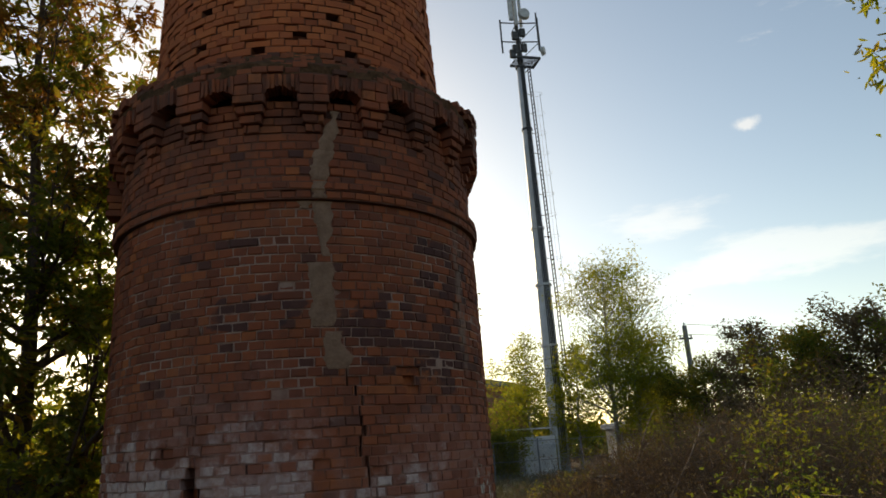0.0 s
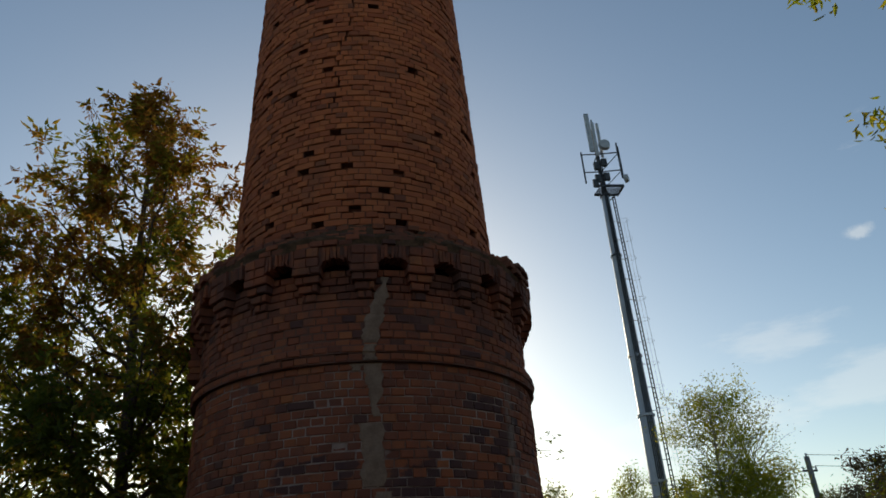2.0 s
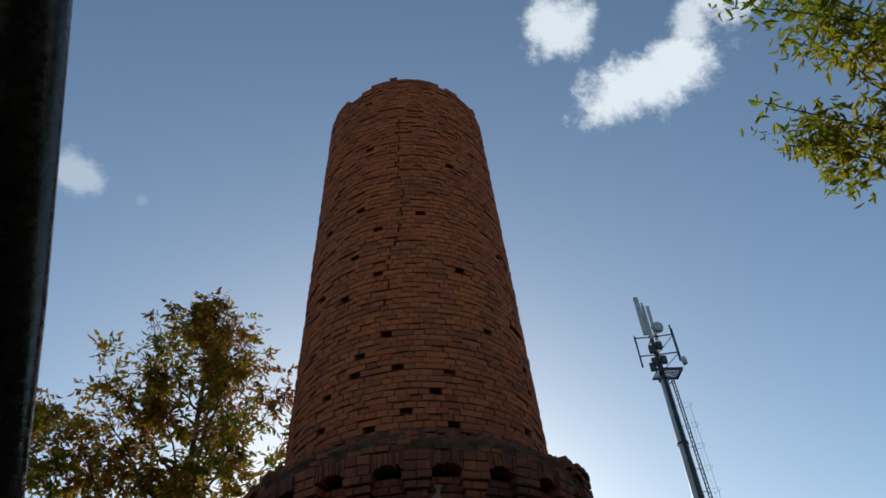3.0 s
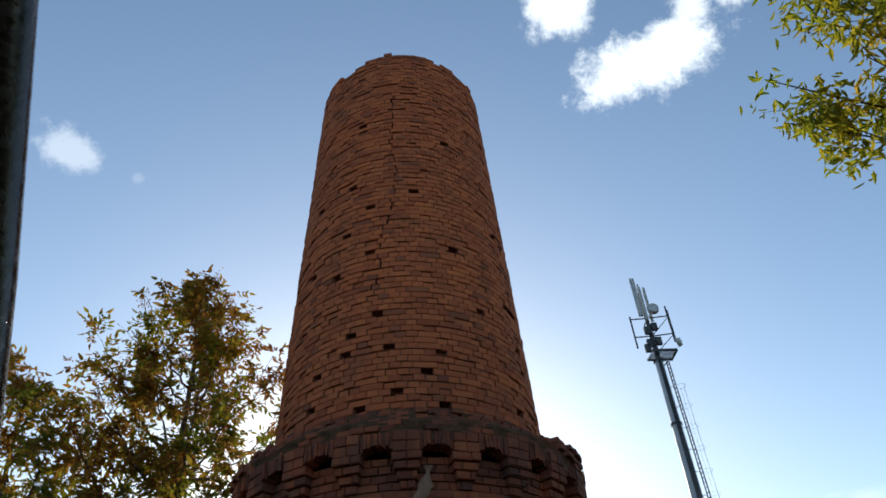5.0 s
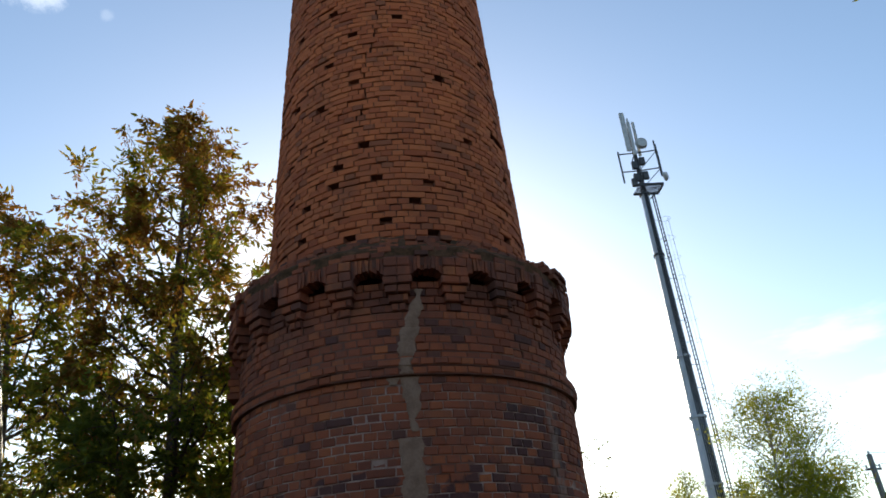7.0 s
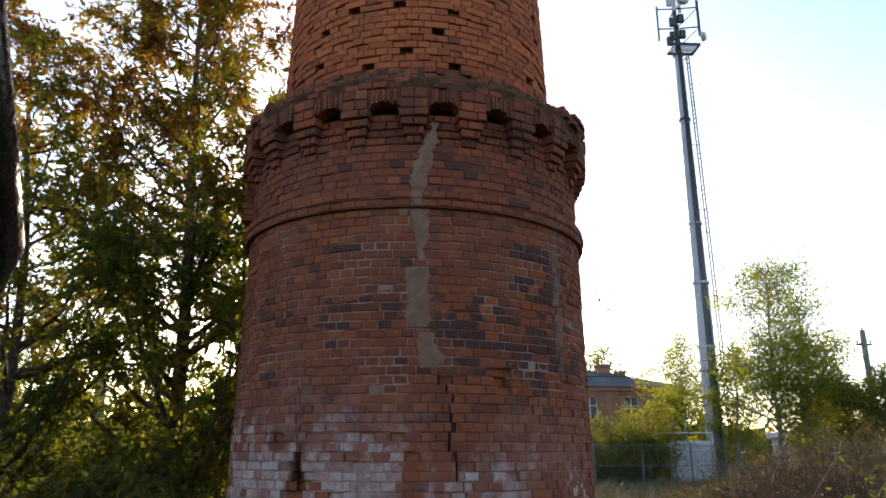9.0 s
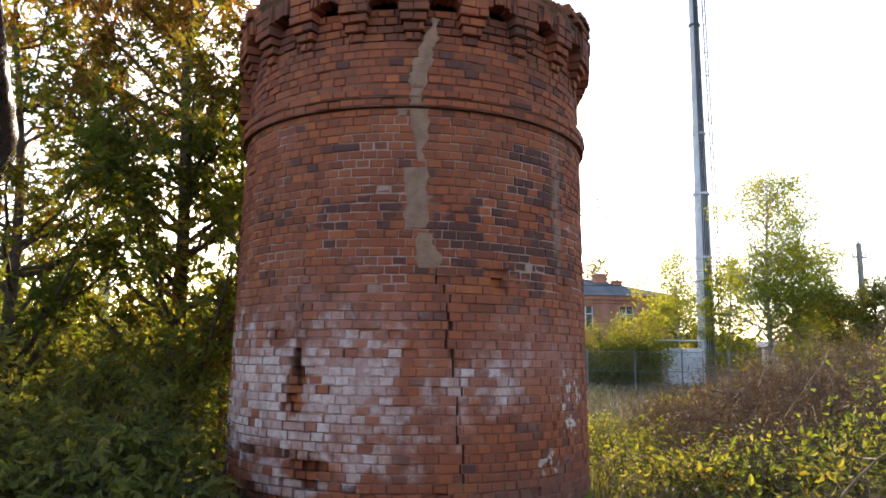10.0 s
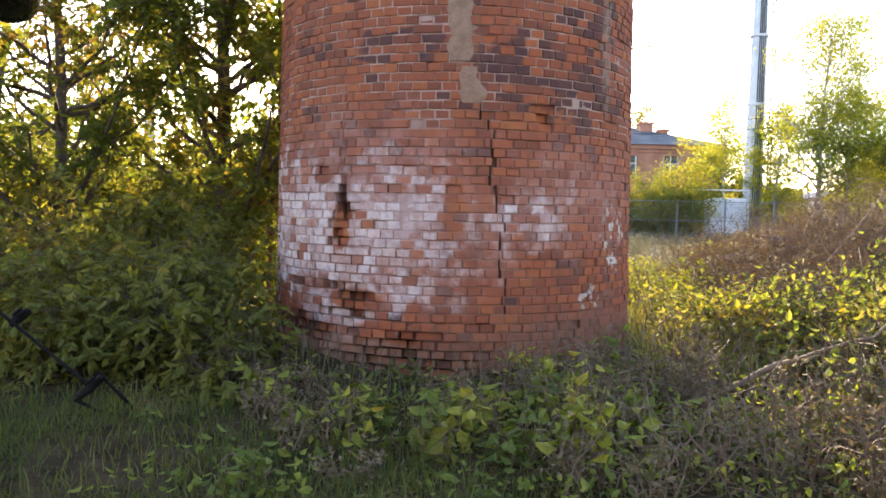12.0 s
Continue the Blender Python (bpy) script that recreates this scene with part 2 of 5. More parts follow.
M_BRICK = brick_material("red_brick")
M_SHAFT = brick_material("shaft_brick", shaft=True)
M_MORTAR = brick_material("lime_mortar", joints=True)
M_CEMENT = simple("grey_cement", (0.21, 0.126, 0.083), (0.30, 0.190, 0.132), 9, 0.95, 0, 0.5, 45, 0.1)
M_MOSSY = simple("crumbling_mortar", (0.050, 0.030, 0.016), (0.13, 0.066, 0.036), 8, 0.95, 0, 0.8, 35, 0.05)
M_BARK = simple("bark", (0.05, 0.036, 0.025), (0.12, 0.088, 0.062), 12, 0.9, 0, 0.8, 70)
M_TWIG = simple("dry_twig", (0.085, 0.056, 0.034), (0.20, 0.140, 0.092), 9, 0.85, 0, 0.4, 80)
M_BIRCH = simple("pale_bark", (0.12, 0.10, 0.085), (0.42, 0.40, 0.36), 5, 0.8, 0, 0.4, 30)
M_STEEL = simple("galvanised_steel", (0.36, 0.37, 0.41), (0.50, 0.51, 0.56), 1.4, 0.5, 0.0, 0.15, 25)
M_FENCE = simple("weathered_fence_wire", (0.13, 0.135, 0.145), (0.22, 0.225, 0.235), 3, 0.7, 0.0, 0.2, 30)
M_DARKSTEEL = simple("dark_steel", (0.035, 0.037, 0.042), (0.085, 0.088, 0.10), 6, 0.65, 0.2, 0.15, 40)
M_PANEL = simple("antenna_plastic", (0.40, 0.41, 0.43), (0.52, 0.53, 0.55), 4, 0.45, 0, 0.1, 30)
M_WHITE = simple("weathered_white_paint", (0.48, 0.49, 0.51), (0.66, 0.67, 0.69), 3, 0.6, 0, 0.2, 30)
M_CONCRETE = simple("concrete", (0.24, 0.235, 0.225), (0.40, 0.39, 0.37), 3, 0.9, 0, 0.5, 30)
M_BLACK = simple("black_iron", (0.004, 0.004, 0.004), (0.010, 0.0095, 0.009), 14, 0.85, 0.0, 0.3, 60, 0.15)
M_WRAP = simple("pipe_wrap", (0.006, 0.0055, 0.004), (0.020, 0.017, 0.011), 5, 0.24, 0.0, 0.35, 22)
M_RENDER = simple("grey_render", (0.13, 0.125, 0.12), (0.20, 0.19, 0.18), 1.5, 0.95, 0, 0.4, 20)
M_HOUSE = simple("old_house_brick", (0.23, 0.10, 0.07), (0.36, 0.165, 0.115), 1.2, 0.9, 0, 0.4, 9)
M_ROOF = simple("grey_sheet_roof", (0.04, 0.045, 0.055), (0.085, 0.092, 0.105), 1.0, 0.9, 0.0, 0.2, 8)
M_BLUE = simple("blue_sheet", (0.20, 0.27, 0.37), (0.33, 0.40, 0.50), 1.5, 0.55, 0.2, 0.2, 12)
M_GLASS = simple("dark_pane", (0.03, 0.04, 0.05), (0.07, 0.085, 0.10), 1.0, 0.12, 0, 0.05, 6)
M_SOIL = simple("leafy_soil", (0.022, 0.017, 0.010), (0.075, 0.050, 0.029), 5.0, 1.0, 0, 0.6, 38, 0.03)

GREEN = [(0.0, (0.058, 0.078, 0.024)), (0.35, (0.110, 0.130, 0.036)), (0.7, (0.175, 0.170, 0.042)), (1.0, (0.26, 0.19, 0.05))]
AUTUMN = [(0.0, (0.068, 0.098, 0.024)), (0.4, (0.12, 0.145, 0.034)), (0.66, (0.19, 0.16, 0.04)), (0.84, (0.24, 0.13, 0.045)), (1.0, (0.18, 0.08, 0.035))]
YELLOW = [(0.0, (0.085, 0.13, 0.028)), (0.45, (0.16, 0.19, 0.038)), (0.8, (0.28, 0.25, 0.045)), (1.0, (0.30, 0.20, 0.05))]
DRY = [(0.0, (0.10, 0.10, 0.04)), (0.3, (0.135, 0.105, 0.062)), (0.6, (0.165, 0.118, 0.078)), (0.85, (0.21, 0.155, 0.10)), (1.0, (0.22, 0.21, 0.10))]
GRASS = [(0.0, (0.045, 0.075, 0.018)), (0.5, (0.10, 0.12, 0.035)), (0.8, (0.13, 0.125, 0.05)), (1.0, (0.21, 0.165, 0.085))]
M_LEAF = leaf_material("green_leaf", GREEN)
M_AUTUMN = leaf_material("autumn_leaf", AUTUMN, 0.8, 0.5, 0.28)
M_YELLOW = leaf_material("yellow_leaf", YELLOW, 0.6, 0.5)
M_GOLD = leaf_material("golden_leaf", [(0.0, (0.13, 0.17, 0.04)), (0.5, (0.22, 0.25, 0.055)), (1.0, (0.34, 0.30, 0.07))], 0.4, 0.6)
M_WEED = leaf_material("weed_leaf", [(0.0, (0.10, 0.14, 0.03)), (0.45, (0.19, 0.215, 0.042)), (0.8, (0.31, 0.28, 0.055)), (1.0, (0.32, 0.22, 0.06))], 0.9, 0.28)
M_HERB = leaf_material("herb_leaf", [(0.0, (0.055, 0.085, 0.025)), (0.45, (0.115, 0.155, 0.042)), (0.8, (0.20, 0.225, 0.055)), (1.0, (0.30, 0.26, 0.07))], 1.4, 0.4)
M_DRY = leaf_material("dry_leaf", DRY, 0.9, 0.1)
M_RUST = leaf_material("rusty_brush", [(0.0, (0.13, 0.09, 0.05)), (0.4, (0.20, 0.12, 0.068)), (0.75, (0.25, 0.16, 0.095)), (1.0, (0.28, 0.24, 0.11))], 1.2, 0.12)
M_SEED = leaf_material("dry_seed", [(0.0, (0.16, 0.075, 0.032)), (0.5, (0.27, 0.135, 0.055)), (1.0, (0.36, 0.22, 0.10))], 1.4, 0.4)
M_GRASS = leaf_material("grass_blade", GRASS, 1.2, 0.35)
M_TURF = leaf_material("green_grass", [(0.0, (0.035, 0.062, 0.016)), (0.5, (0.07, 0.10, 0.024)), (0.85, (0.12, 0.13, 0.04)), (1.0, (0.18, 0.15, 0.075))], 1.2, 0.35)
M_STRAW = leaf_material("bleached_grass", [(0.0, (0.08, 0.08, 0.052)), (0.5, (0.13, 0.12, 0.085)), (1.0, (0.20, 0.18, 0.135))], 1.2, 0.12)
M_LITTER = leaf_material("fallen_leaf", [(0.0, (0.055, 0.034, 0.022)), (0.5, (0.13, 0.080, 0.042)), (1.0, (0.25, 0.17, 0.075))], 1.5, 0.15)


# ---------------------------------------------------------------- mesh helpers
class Shape:
    """Collects vertices and faces for one mesh."""

    def __init__(self):
        self.v, self.f = [], []

    def quad(self, *pts):
        k = len(self.v)
        self.v.extend(pts)
        self.f.append(tuple(range(k, k + len(pts))))

    def box(self, lo, hi, m=None, bevel=0.0):
        bm = bmesh.new()
        bmesh.ops.create_cube(bm, size=1)
        c = [(a + b) / 2 for a, b in zip(lo, hi)]
        s = [b - a for a, b in zip(lo, hi)]
        for q in bm.verts:
            q.co = Vector([c[i] + q.co[i] * s[i] for i in range(3)])
        if bevel:
            bmesh.ops.bevel(bm, geom=bm.edges[:], offset=bevel, segments=1, affect="EDGES")
        if m:
            bm.transform(m)
        self.take(bm)

    def take(self, bm):
        k = len(self.v)
        bm.verts.index_update()
        self.v.extend(tuple(q.co) for q in bm.verts)
        self.f.extend(tuple(k + q.index for q in f.verts) for f in bm.faces)
        bm.free()

    def tube(self, path, radii, sides=8, cap=True):
        pts = [Vector(p) for p in path]
        k = len(self.v)
        side = None
        for i, p in enumerate(pts):
            d = (pts[min(i + 1, len(pts) - 1)] - pts[max(i - 1, 0)]).normalized()
            if side is None:
                side = d.cross(Vector((0.3, 0.9, 0.2)) if abs(d.z) > 0.8 else Vector((0, 0, 1))).normalized()
            side = (side - d * side.dot(d)).normalized()
            up = d.cross(side)
            for j in range(sides):
                a = 2 * math.pi * j / sides
                self.v.append(tuple(p + (side * math.cos(a) + up * math.sin(a)) * radii[i]))
        for i in range(len(pts) - 1):
            for j in range(sides):
                a, b = k + i * sides + j, k + i * sides + (j + 1) % sides
                self.f.append((a, b, b + sides, a + sides))
        if cap:
            self.f.append(tuple(k + j for j in range(sides))[::-1])
            self.f.append(tuple(k + (len(pts) - 1) * sides + j for j in range(sides)))

    def mesh(self, name, mat, smooth=False):
        me = bpy.data.meshes.new(name)
        me.from_pydata([tuple(q) for q in self.v], [], self.f)
        if smooth:
            me.polygons.foreach_set("use_smooth", [True] * len(me.polygons))
        me.materials.append(mat)
        me.update()
        return me


def part(name, shape, mat, parent=None, label="", smooth=False, kind=""):
    ob = new(name, shape.mesh(name, mat, smooth))
    if parent is not None:
        ob.parent = parent
    return tagged(ob, label, kind=kind)


def thing(name, label, category, at=(0, 0, 0), group="", kind=""):
    ob = new(name)
    ob.location = at
    return tagged(ob, label, category, group, kind)


rng = np.random.default_rng(7)


def leaves(points, size, droop=0.3, width=0.45, spread=1.0, seed=1):
    """Leaf blades folded along the midrib at the given points, pointing all ways and somewhat down."""
    g = np.random.default_rng(seed)
    p = np.asarray(points, float)
    n = len(p)
    d = g.normal(size=(n, 3))
    d[:, 2] = d[:, 2] * 0.6 - droop
    d /= np.linalg.norm(d, axis=1)[:, None]
    s = np.cross(d, g.normal(size=(n, 3)) * spread + (0, 0, 1.2))
    s /= np.linalg.norm(s, axis=1)[:, None] + 1e-9
    nn = np.cross(d, s)
    L = (size * g.uniform(0.6, 1.3, n))[:, None]
    W = L * width * 0.5
    v = np.empty((n, 6, 3))
    v[:, 0] = p
    v[:, 1] = p + d * L * 0.35 + s * W + nn * W * 0.45
    v[:, 2] = p + d * L * 0.72 + s * W * 0.62 + nn * W * 0.15
    v[:, 3] = p + d * L - nn * L * 0.12
    v[:, 4] = p + d * L * 0.72 - s * W * 0.62 + nn * W * 0.15
    v[:, 5] = p + d * L * 0.35 - s * W + nn * W * 0.45
    base = (np.arange(n) * 6)[:, None]
    f = np.concatenate([base + np.array([0, 1, 2, 3]), base + np.array([0, 3, 4, 5])])
    sh = Shape()
    sh.v, sh.f = v.reshape(-1, 3).tolist(), f.tolist()
    return sh


def blades(points, height, lean=0.5, width=0.008, seed=1):
    """Grass blades: bent tapering strips."""
    g = np.random.default_rng(seed)
    p = np.asarray(points, float)
    n = len(p)
    a = g.uniform(0, 2 * np.pi, n)
    d = np.stack([np.cos(a), np.sin(a), np.zeros(n)], 1)
    s = np.stack([-np.sin(a), np.cos(a), np.zeros(n)], 1) * (width * g.uniform(0.6, 1.4, n))[:, None]
    h = (height * g.uniform(0.45, 1.3, n))[:, None]
    l = (lean * g.uniform(0.1, 1.2, n))[:, None] * h
    up = np.array([0, 0, 1.0])
    v = np.empty((n, 5, 3))
    v[:, 0], v[:, 1] = p - s, p + s
    m = p + up * h * 0.6 + d * l * 0.35
    v[:, 2], v[:, 3] = m + s * 0.7, m - s * 0.7
    v[:, 4] = p + up * h * 0.95 + d * l
    b = np.arange(n) * 5
    sh = Shape()
    sh.v = v.reshape(-1, 3).tolist()
    sh.f = [(k, k + 1, k + 2, k + 3) for k in b.tolist()] + [(k + 3, k + 2, k + 4) for k in b.tolist()]
    return sh


def ground_z(x, y):
    d = math.hypot(x, y)
    h = 0.035 * noise.noise(Vector((x * 0.9, y * 0.9, 3))) + 0.05 * noise.noise(Vector((x * 0.23, y * 0.23, 8)))
    h += 0.16 * math.exp(-((d - 1.75) / 0.55) ** 2) * (0.25 + 0.75 * min(1, max(0, (abs(math.degrees(math.atan2(x, -y)) + 8) - 8) / 25)))
    h += 0.22 * math.exp(-(((x - 5.6) / 3.0) ** 2 + ((y - 5.5) / 4.5) ** 2))
    return h if d < 80 else 0.0


# ---------------------------------------------------------------- ground
def build_ground():
    sh = Shape()
    rings = [0.0] + [0.35 * 1.085 ** i for i in range(112)]
    rings = [r for r in rings if r < 2600]
    seg = 120
    cx, cy = 0.0, -3.0
    for r in rings:
        for j in range(seg):
            a = 2 * math.pi * j / seg
            x, y = cx + r * math.cos(a), cy + r * math.sin(a)
            sh.v.append((x, y, ground_z(x, y)))
    for i in range(len(rings) - 1):
        for j in range(seg):
            a, b = i * seg + j, i * seg + (j + 1) % seg
            sh.f.append((a, b, b + seg, a + seg))
    ob = part("ground", sh, M_SOIL, smooth=True)
    tagged(ob, "dark leafy soil with thin grass round the chimney", "ground", kind="structure")


build_ground()


# ---------------------------------------------------------------- trees and bushes
def bent(rnd, a, b, n=6, wob=0.08):
    a, b = Vector(a), Vector(b)
    L = (b - a).length
    ph = [rnd.uniform(0, 6.3) for _ in range(3)]
    out = []
    for i in range(n + 1):
        f = i / n
        s = math.sin(f * math.pi) * L * wob
        out.append(a.lerp(b, f) + Vector((math.sin(ph[0] + f * 4) * s, math.sin(ph[1] + f * 4) * s, math.sin(ph[2] + f * 3) * s * 0.6 + f * (1 - f) * L * 0.18)))
    return out


def tree(name, label, base, height, profile, n_limbs, n_leaves, leaf, mat, bark, seed, trunk_r=0.1, group="", lean=(0, 0), droop=0.35,
         clump=0.22, start=0.2, leaf_label="", squash=1.0, rise=0.35, category="tree"):
    """A tapered trunk, limbs out to the crown's outline, twigs, and leaves in clumps along the twigs.
    profile(f): crown radius at the share f of the height."""
    rnd = random.Random(seed)
    z0 = ground_z(base[0], base[1])
    th = thing(name, label, category, (base[0], base[1], z0), group)
    top = Vector((lean[0], lean[1], height))
    trunk = bent(rnd, (0, 0, -0.15), top, 9, 0.02)
    wood = Shape()
    wood.tube(trunk, [trunk_r * (1 - 0.93 * i / 9) + 0.006 for i in range(10)], 9)
    part("trunk", wood, bark, th, smooth=True)
    limbs, tips = Shape(), []
    for k in range(n_limbs):
        f = start + (0.97 - start) * (k + rnd.random()) / n_limbs
        p0 = trunk[0].lerp(top, f)
        i = min(8, int(f * 9))
        p0 = trunk[i].lerp(trunk[i + 1], f * 9 - i)
        R = profile(f) * rnd.uniform(0.55, 1.08)
        a = k * 2.4 + rnd.uniform(-0.5, 0.5)
        end = p0 + Vector((math.cos(a) * R, math.sin(a) * R * squash, R * rnd.uniform(rise - 0.35, rise + 0.3)))
        path = bent(rnd, p0, end, 6, 0.07)
        r0 = trunk_r * (1 - f) * 0.5 + 0.008
        limbs.tube(path, [r0 * (1 - 0.88 * q / 6) + 0.003 for q in range(7)], 5, cap=False)
        for m in range(max(3, int(R * 6))):
            q = rnd.uniform(0.25, 1.0) * 5.99
            s0 = path[int(q)].lerp(path[int(q) + 1], q - int(q))
            dv = Vector((rnd.gauss(0, 1), rnd.gauss(0, 1), rnd.gauss(0.15, 0.7))).normalized() * R * rnd.uniform(0.18, 0.42)
            tw = bent(rnd, s0, s0 + dv, 3, 0.08)
            limbs.tube(tw, [0.006, 0.005, 0.004, 0.002], 4, cap=False)
            tips.extend((tw[1], tw[2], tw[3]))
    for m in range(5):
        tips.append(trunk[-1] + Vector((rnd.gauss(0, 0.12), rnd.gauss(0, 0.12), rnd.uniform(-0.3, 0.15))))
    part("branchwork", limbs, bark, th, smooth=True, kind="stuff")
    g = np.random.default_rng(seed)
    t = np.array([tuple(p) for p in tips])
    wgt = g.gamma(0.45, 1.0, len(t))
    wgt[-5:] = 1.2
    pick = g.choice(len(t), n_leaves, p=wgt / wgt.sum())
    pts = t[pick] + g.normal(size=(n_leaves, 3)) * (clump, clump, clump * 0.85)
    pts[:, 2] = np.maximum(pts[:, 2], 0.05)
    part("crown", leaves(pts, leaf, droop, 0.38, seed=seed), mat, th, leaf_label)
    return th


def bush(name, label, base, size, n_stems, n_leaves, leaf, mat, bark, seed, group="", droop=0.25, leaf_label="", clump=0.12, category="bush", width=0.45, compound=False):
    """Many stems from one root, arching outwards, leafy from top to bottom."""
    rnd = random.Random(seed)
    z0 = ground_z(base[0], base[1])
    th = thing(name, label, category, (base[0], base[1], z0), group)
    sx, sy, h = size
    stems, tips = Shape(), []
    for k in range(n_stems):
        a, q = rnd.uniform(0, 6.283), math.sqrt(rnd.random())
        foot = Vector((math.cos(a) * sx * 0.45 * q, math.sin(a) * sy * 0.45 * q, -0.05))
        head = Vector((math.cos(a) * sx * q, math.sin(a) * sy * q, h * (1.02 - 0.45 * q * q) * rnd.uniform(0.6, 1.1)))
        path = bent(rnd, foot, head, 5, 0.07)
        stems.tube(path, [0.008 * (1 - 0.75 * i / 5) for i in range(6)], 4, cap=False)
        for m in range(5):
            s0 = path[rnd.randint(1, 5)]
            tw = s0 + Vector((rnd.gauss(0, 0.2), rnd.gauss(0, 0.2), rnd.gauss(0.03, 0.14))) * min(1.3, h)
            stems.tube([s0, s0.lerp(tw, 0.5) + Vector((0, 0, 0.02)), tw], [0.0035, 0.003, 0.0015], 3, cap=False)
            tips.extend((s0, tw, s0.lerp(tw, 0.6)))
    part("stemwork", stems, bark, th, kind="stuff")
    g = np.random.default_rng(seed)
    t = np.array([tuple(p) for p in tips])
    wgt = g.gamma(1.4, 1.0, len(t))
    pick = g.choice(len(t), n_leaves, p=wgt / wgt.sum())
    pts = t[pick] + g.normal(size=(n_leaves, 3)) * clump
    pts[:, 2] = np.maximum(pts[:, 2], 0.02)
    if compound:
        k = n_leaves // 9
        part("foliage", sprays(pts[:k], pts[:k] * (1, 1, 0.3) / (np.linalg.norm(pts[:k], axis=1)[:, None] + 0.01), 0.2, leaf, seed, 3, 0.5, 0.5), mat, th, leaf_label)
    else:
        part("foliage", leaves(pts, leaf, droop, width, seed=seed), mat, th, leaf_label)
    return th


def sprays(points, out, length, leaf, seed, pairs=3, droop=0.45, width=0.42):
    """Compound leaves: leaflets in pairs along a drooping stalk, with one at its tip."""
    g = np.random.default_rng(seed)
    p = np.asarray(points, float)
    n = len(p)
    d = np.asarray(out, float) * 0.6 + g.normal(size=(n, 3)) * 0.55
    d[:, 2] -= droop * g.uniform(0.3, 1.6, n)
    d /= np.linalg.norm(d, axis=1)[:, None]
    side = np.cross(d, (0, 0, 1.0) + g.normal(size=(n, 3)) * 0.35)
    side /= np.linalg.norm(side, axis=1)[:, None] + 1e-9
    L = (length * g.uniform(0.6, 1.25, n))[:, None]
    root, way, size = [], [], []
    for k in range(pairs):
        f = 0.35 + 0.6 * k / pairs
        for sg in (-1, 1):
            root.append(p + d * L * f)
            way.append(d * 0.55 + side * sg * 0.8 + (0, 0, -0.35) + g.normal(size=(n, 3)) * 0.22)
            size.append(leaf * g.uniform(0.65, 1.15, n))
    root.append(p + d * L)
    way.append(d + (0, 0, -0.3) + g.normal(size=(n, 3)) * 0.15)
    size.append(leaf * g.uniform(0.9, 1.35, n))
    P, D, S = np.concatenate(root), np.concatenate(way), np.concatenate(size)[:, None]
    D /= np.linalg.norm(D, axis=1)[:, None]
    s = np.cross(D, (0, 0, 1.0) + g.normal(size=(len(P), 3)) * 0.5)
    s /= np.linalg.norm(s, axis=1)[:, None] + 1e-9
    nn = np.cross(D, s)
    W = S * width * 0.5
    v = np.empty((len(P), 6, 3))
    v[:, 0] = P
    v[:, 1] = P + D * S * 0.35 + s * W + nn * W * 0.35
    v[:, 2] = P + D * S * 0.72 + s * W * 0.62
    v[:, 3] = P + D * S - nn * S * 0.15
    v[:, 4] = P + D * S * 0.72 - s * W * 0.62
    v[:, 5] = P + D * S * 0.35 - s * W + nn * W * 0.35
    base = (np.arange(len(P)) * 6)[:, None]
    sh = Shape()
    sh.v = v.reshape(-1, 3).tolist()
    sh.f = np.concatenate([base + np.array([0, 1, 2, 3]), base + np.array([0, 3, 4, 5])]).tolist()
    return sh


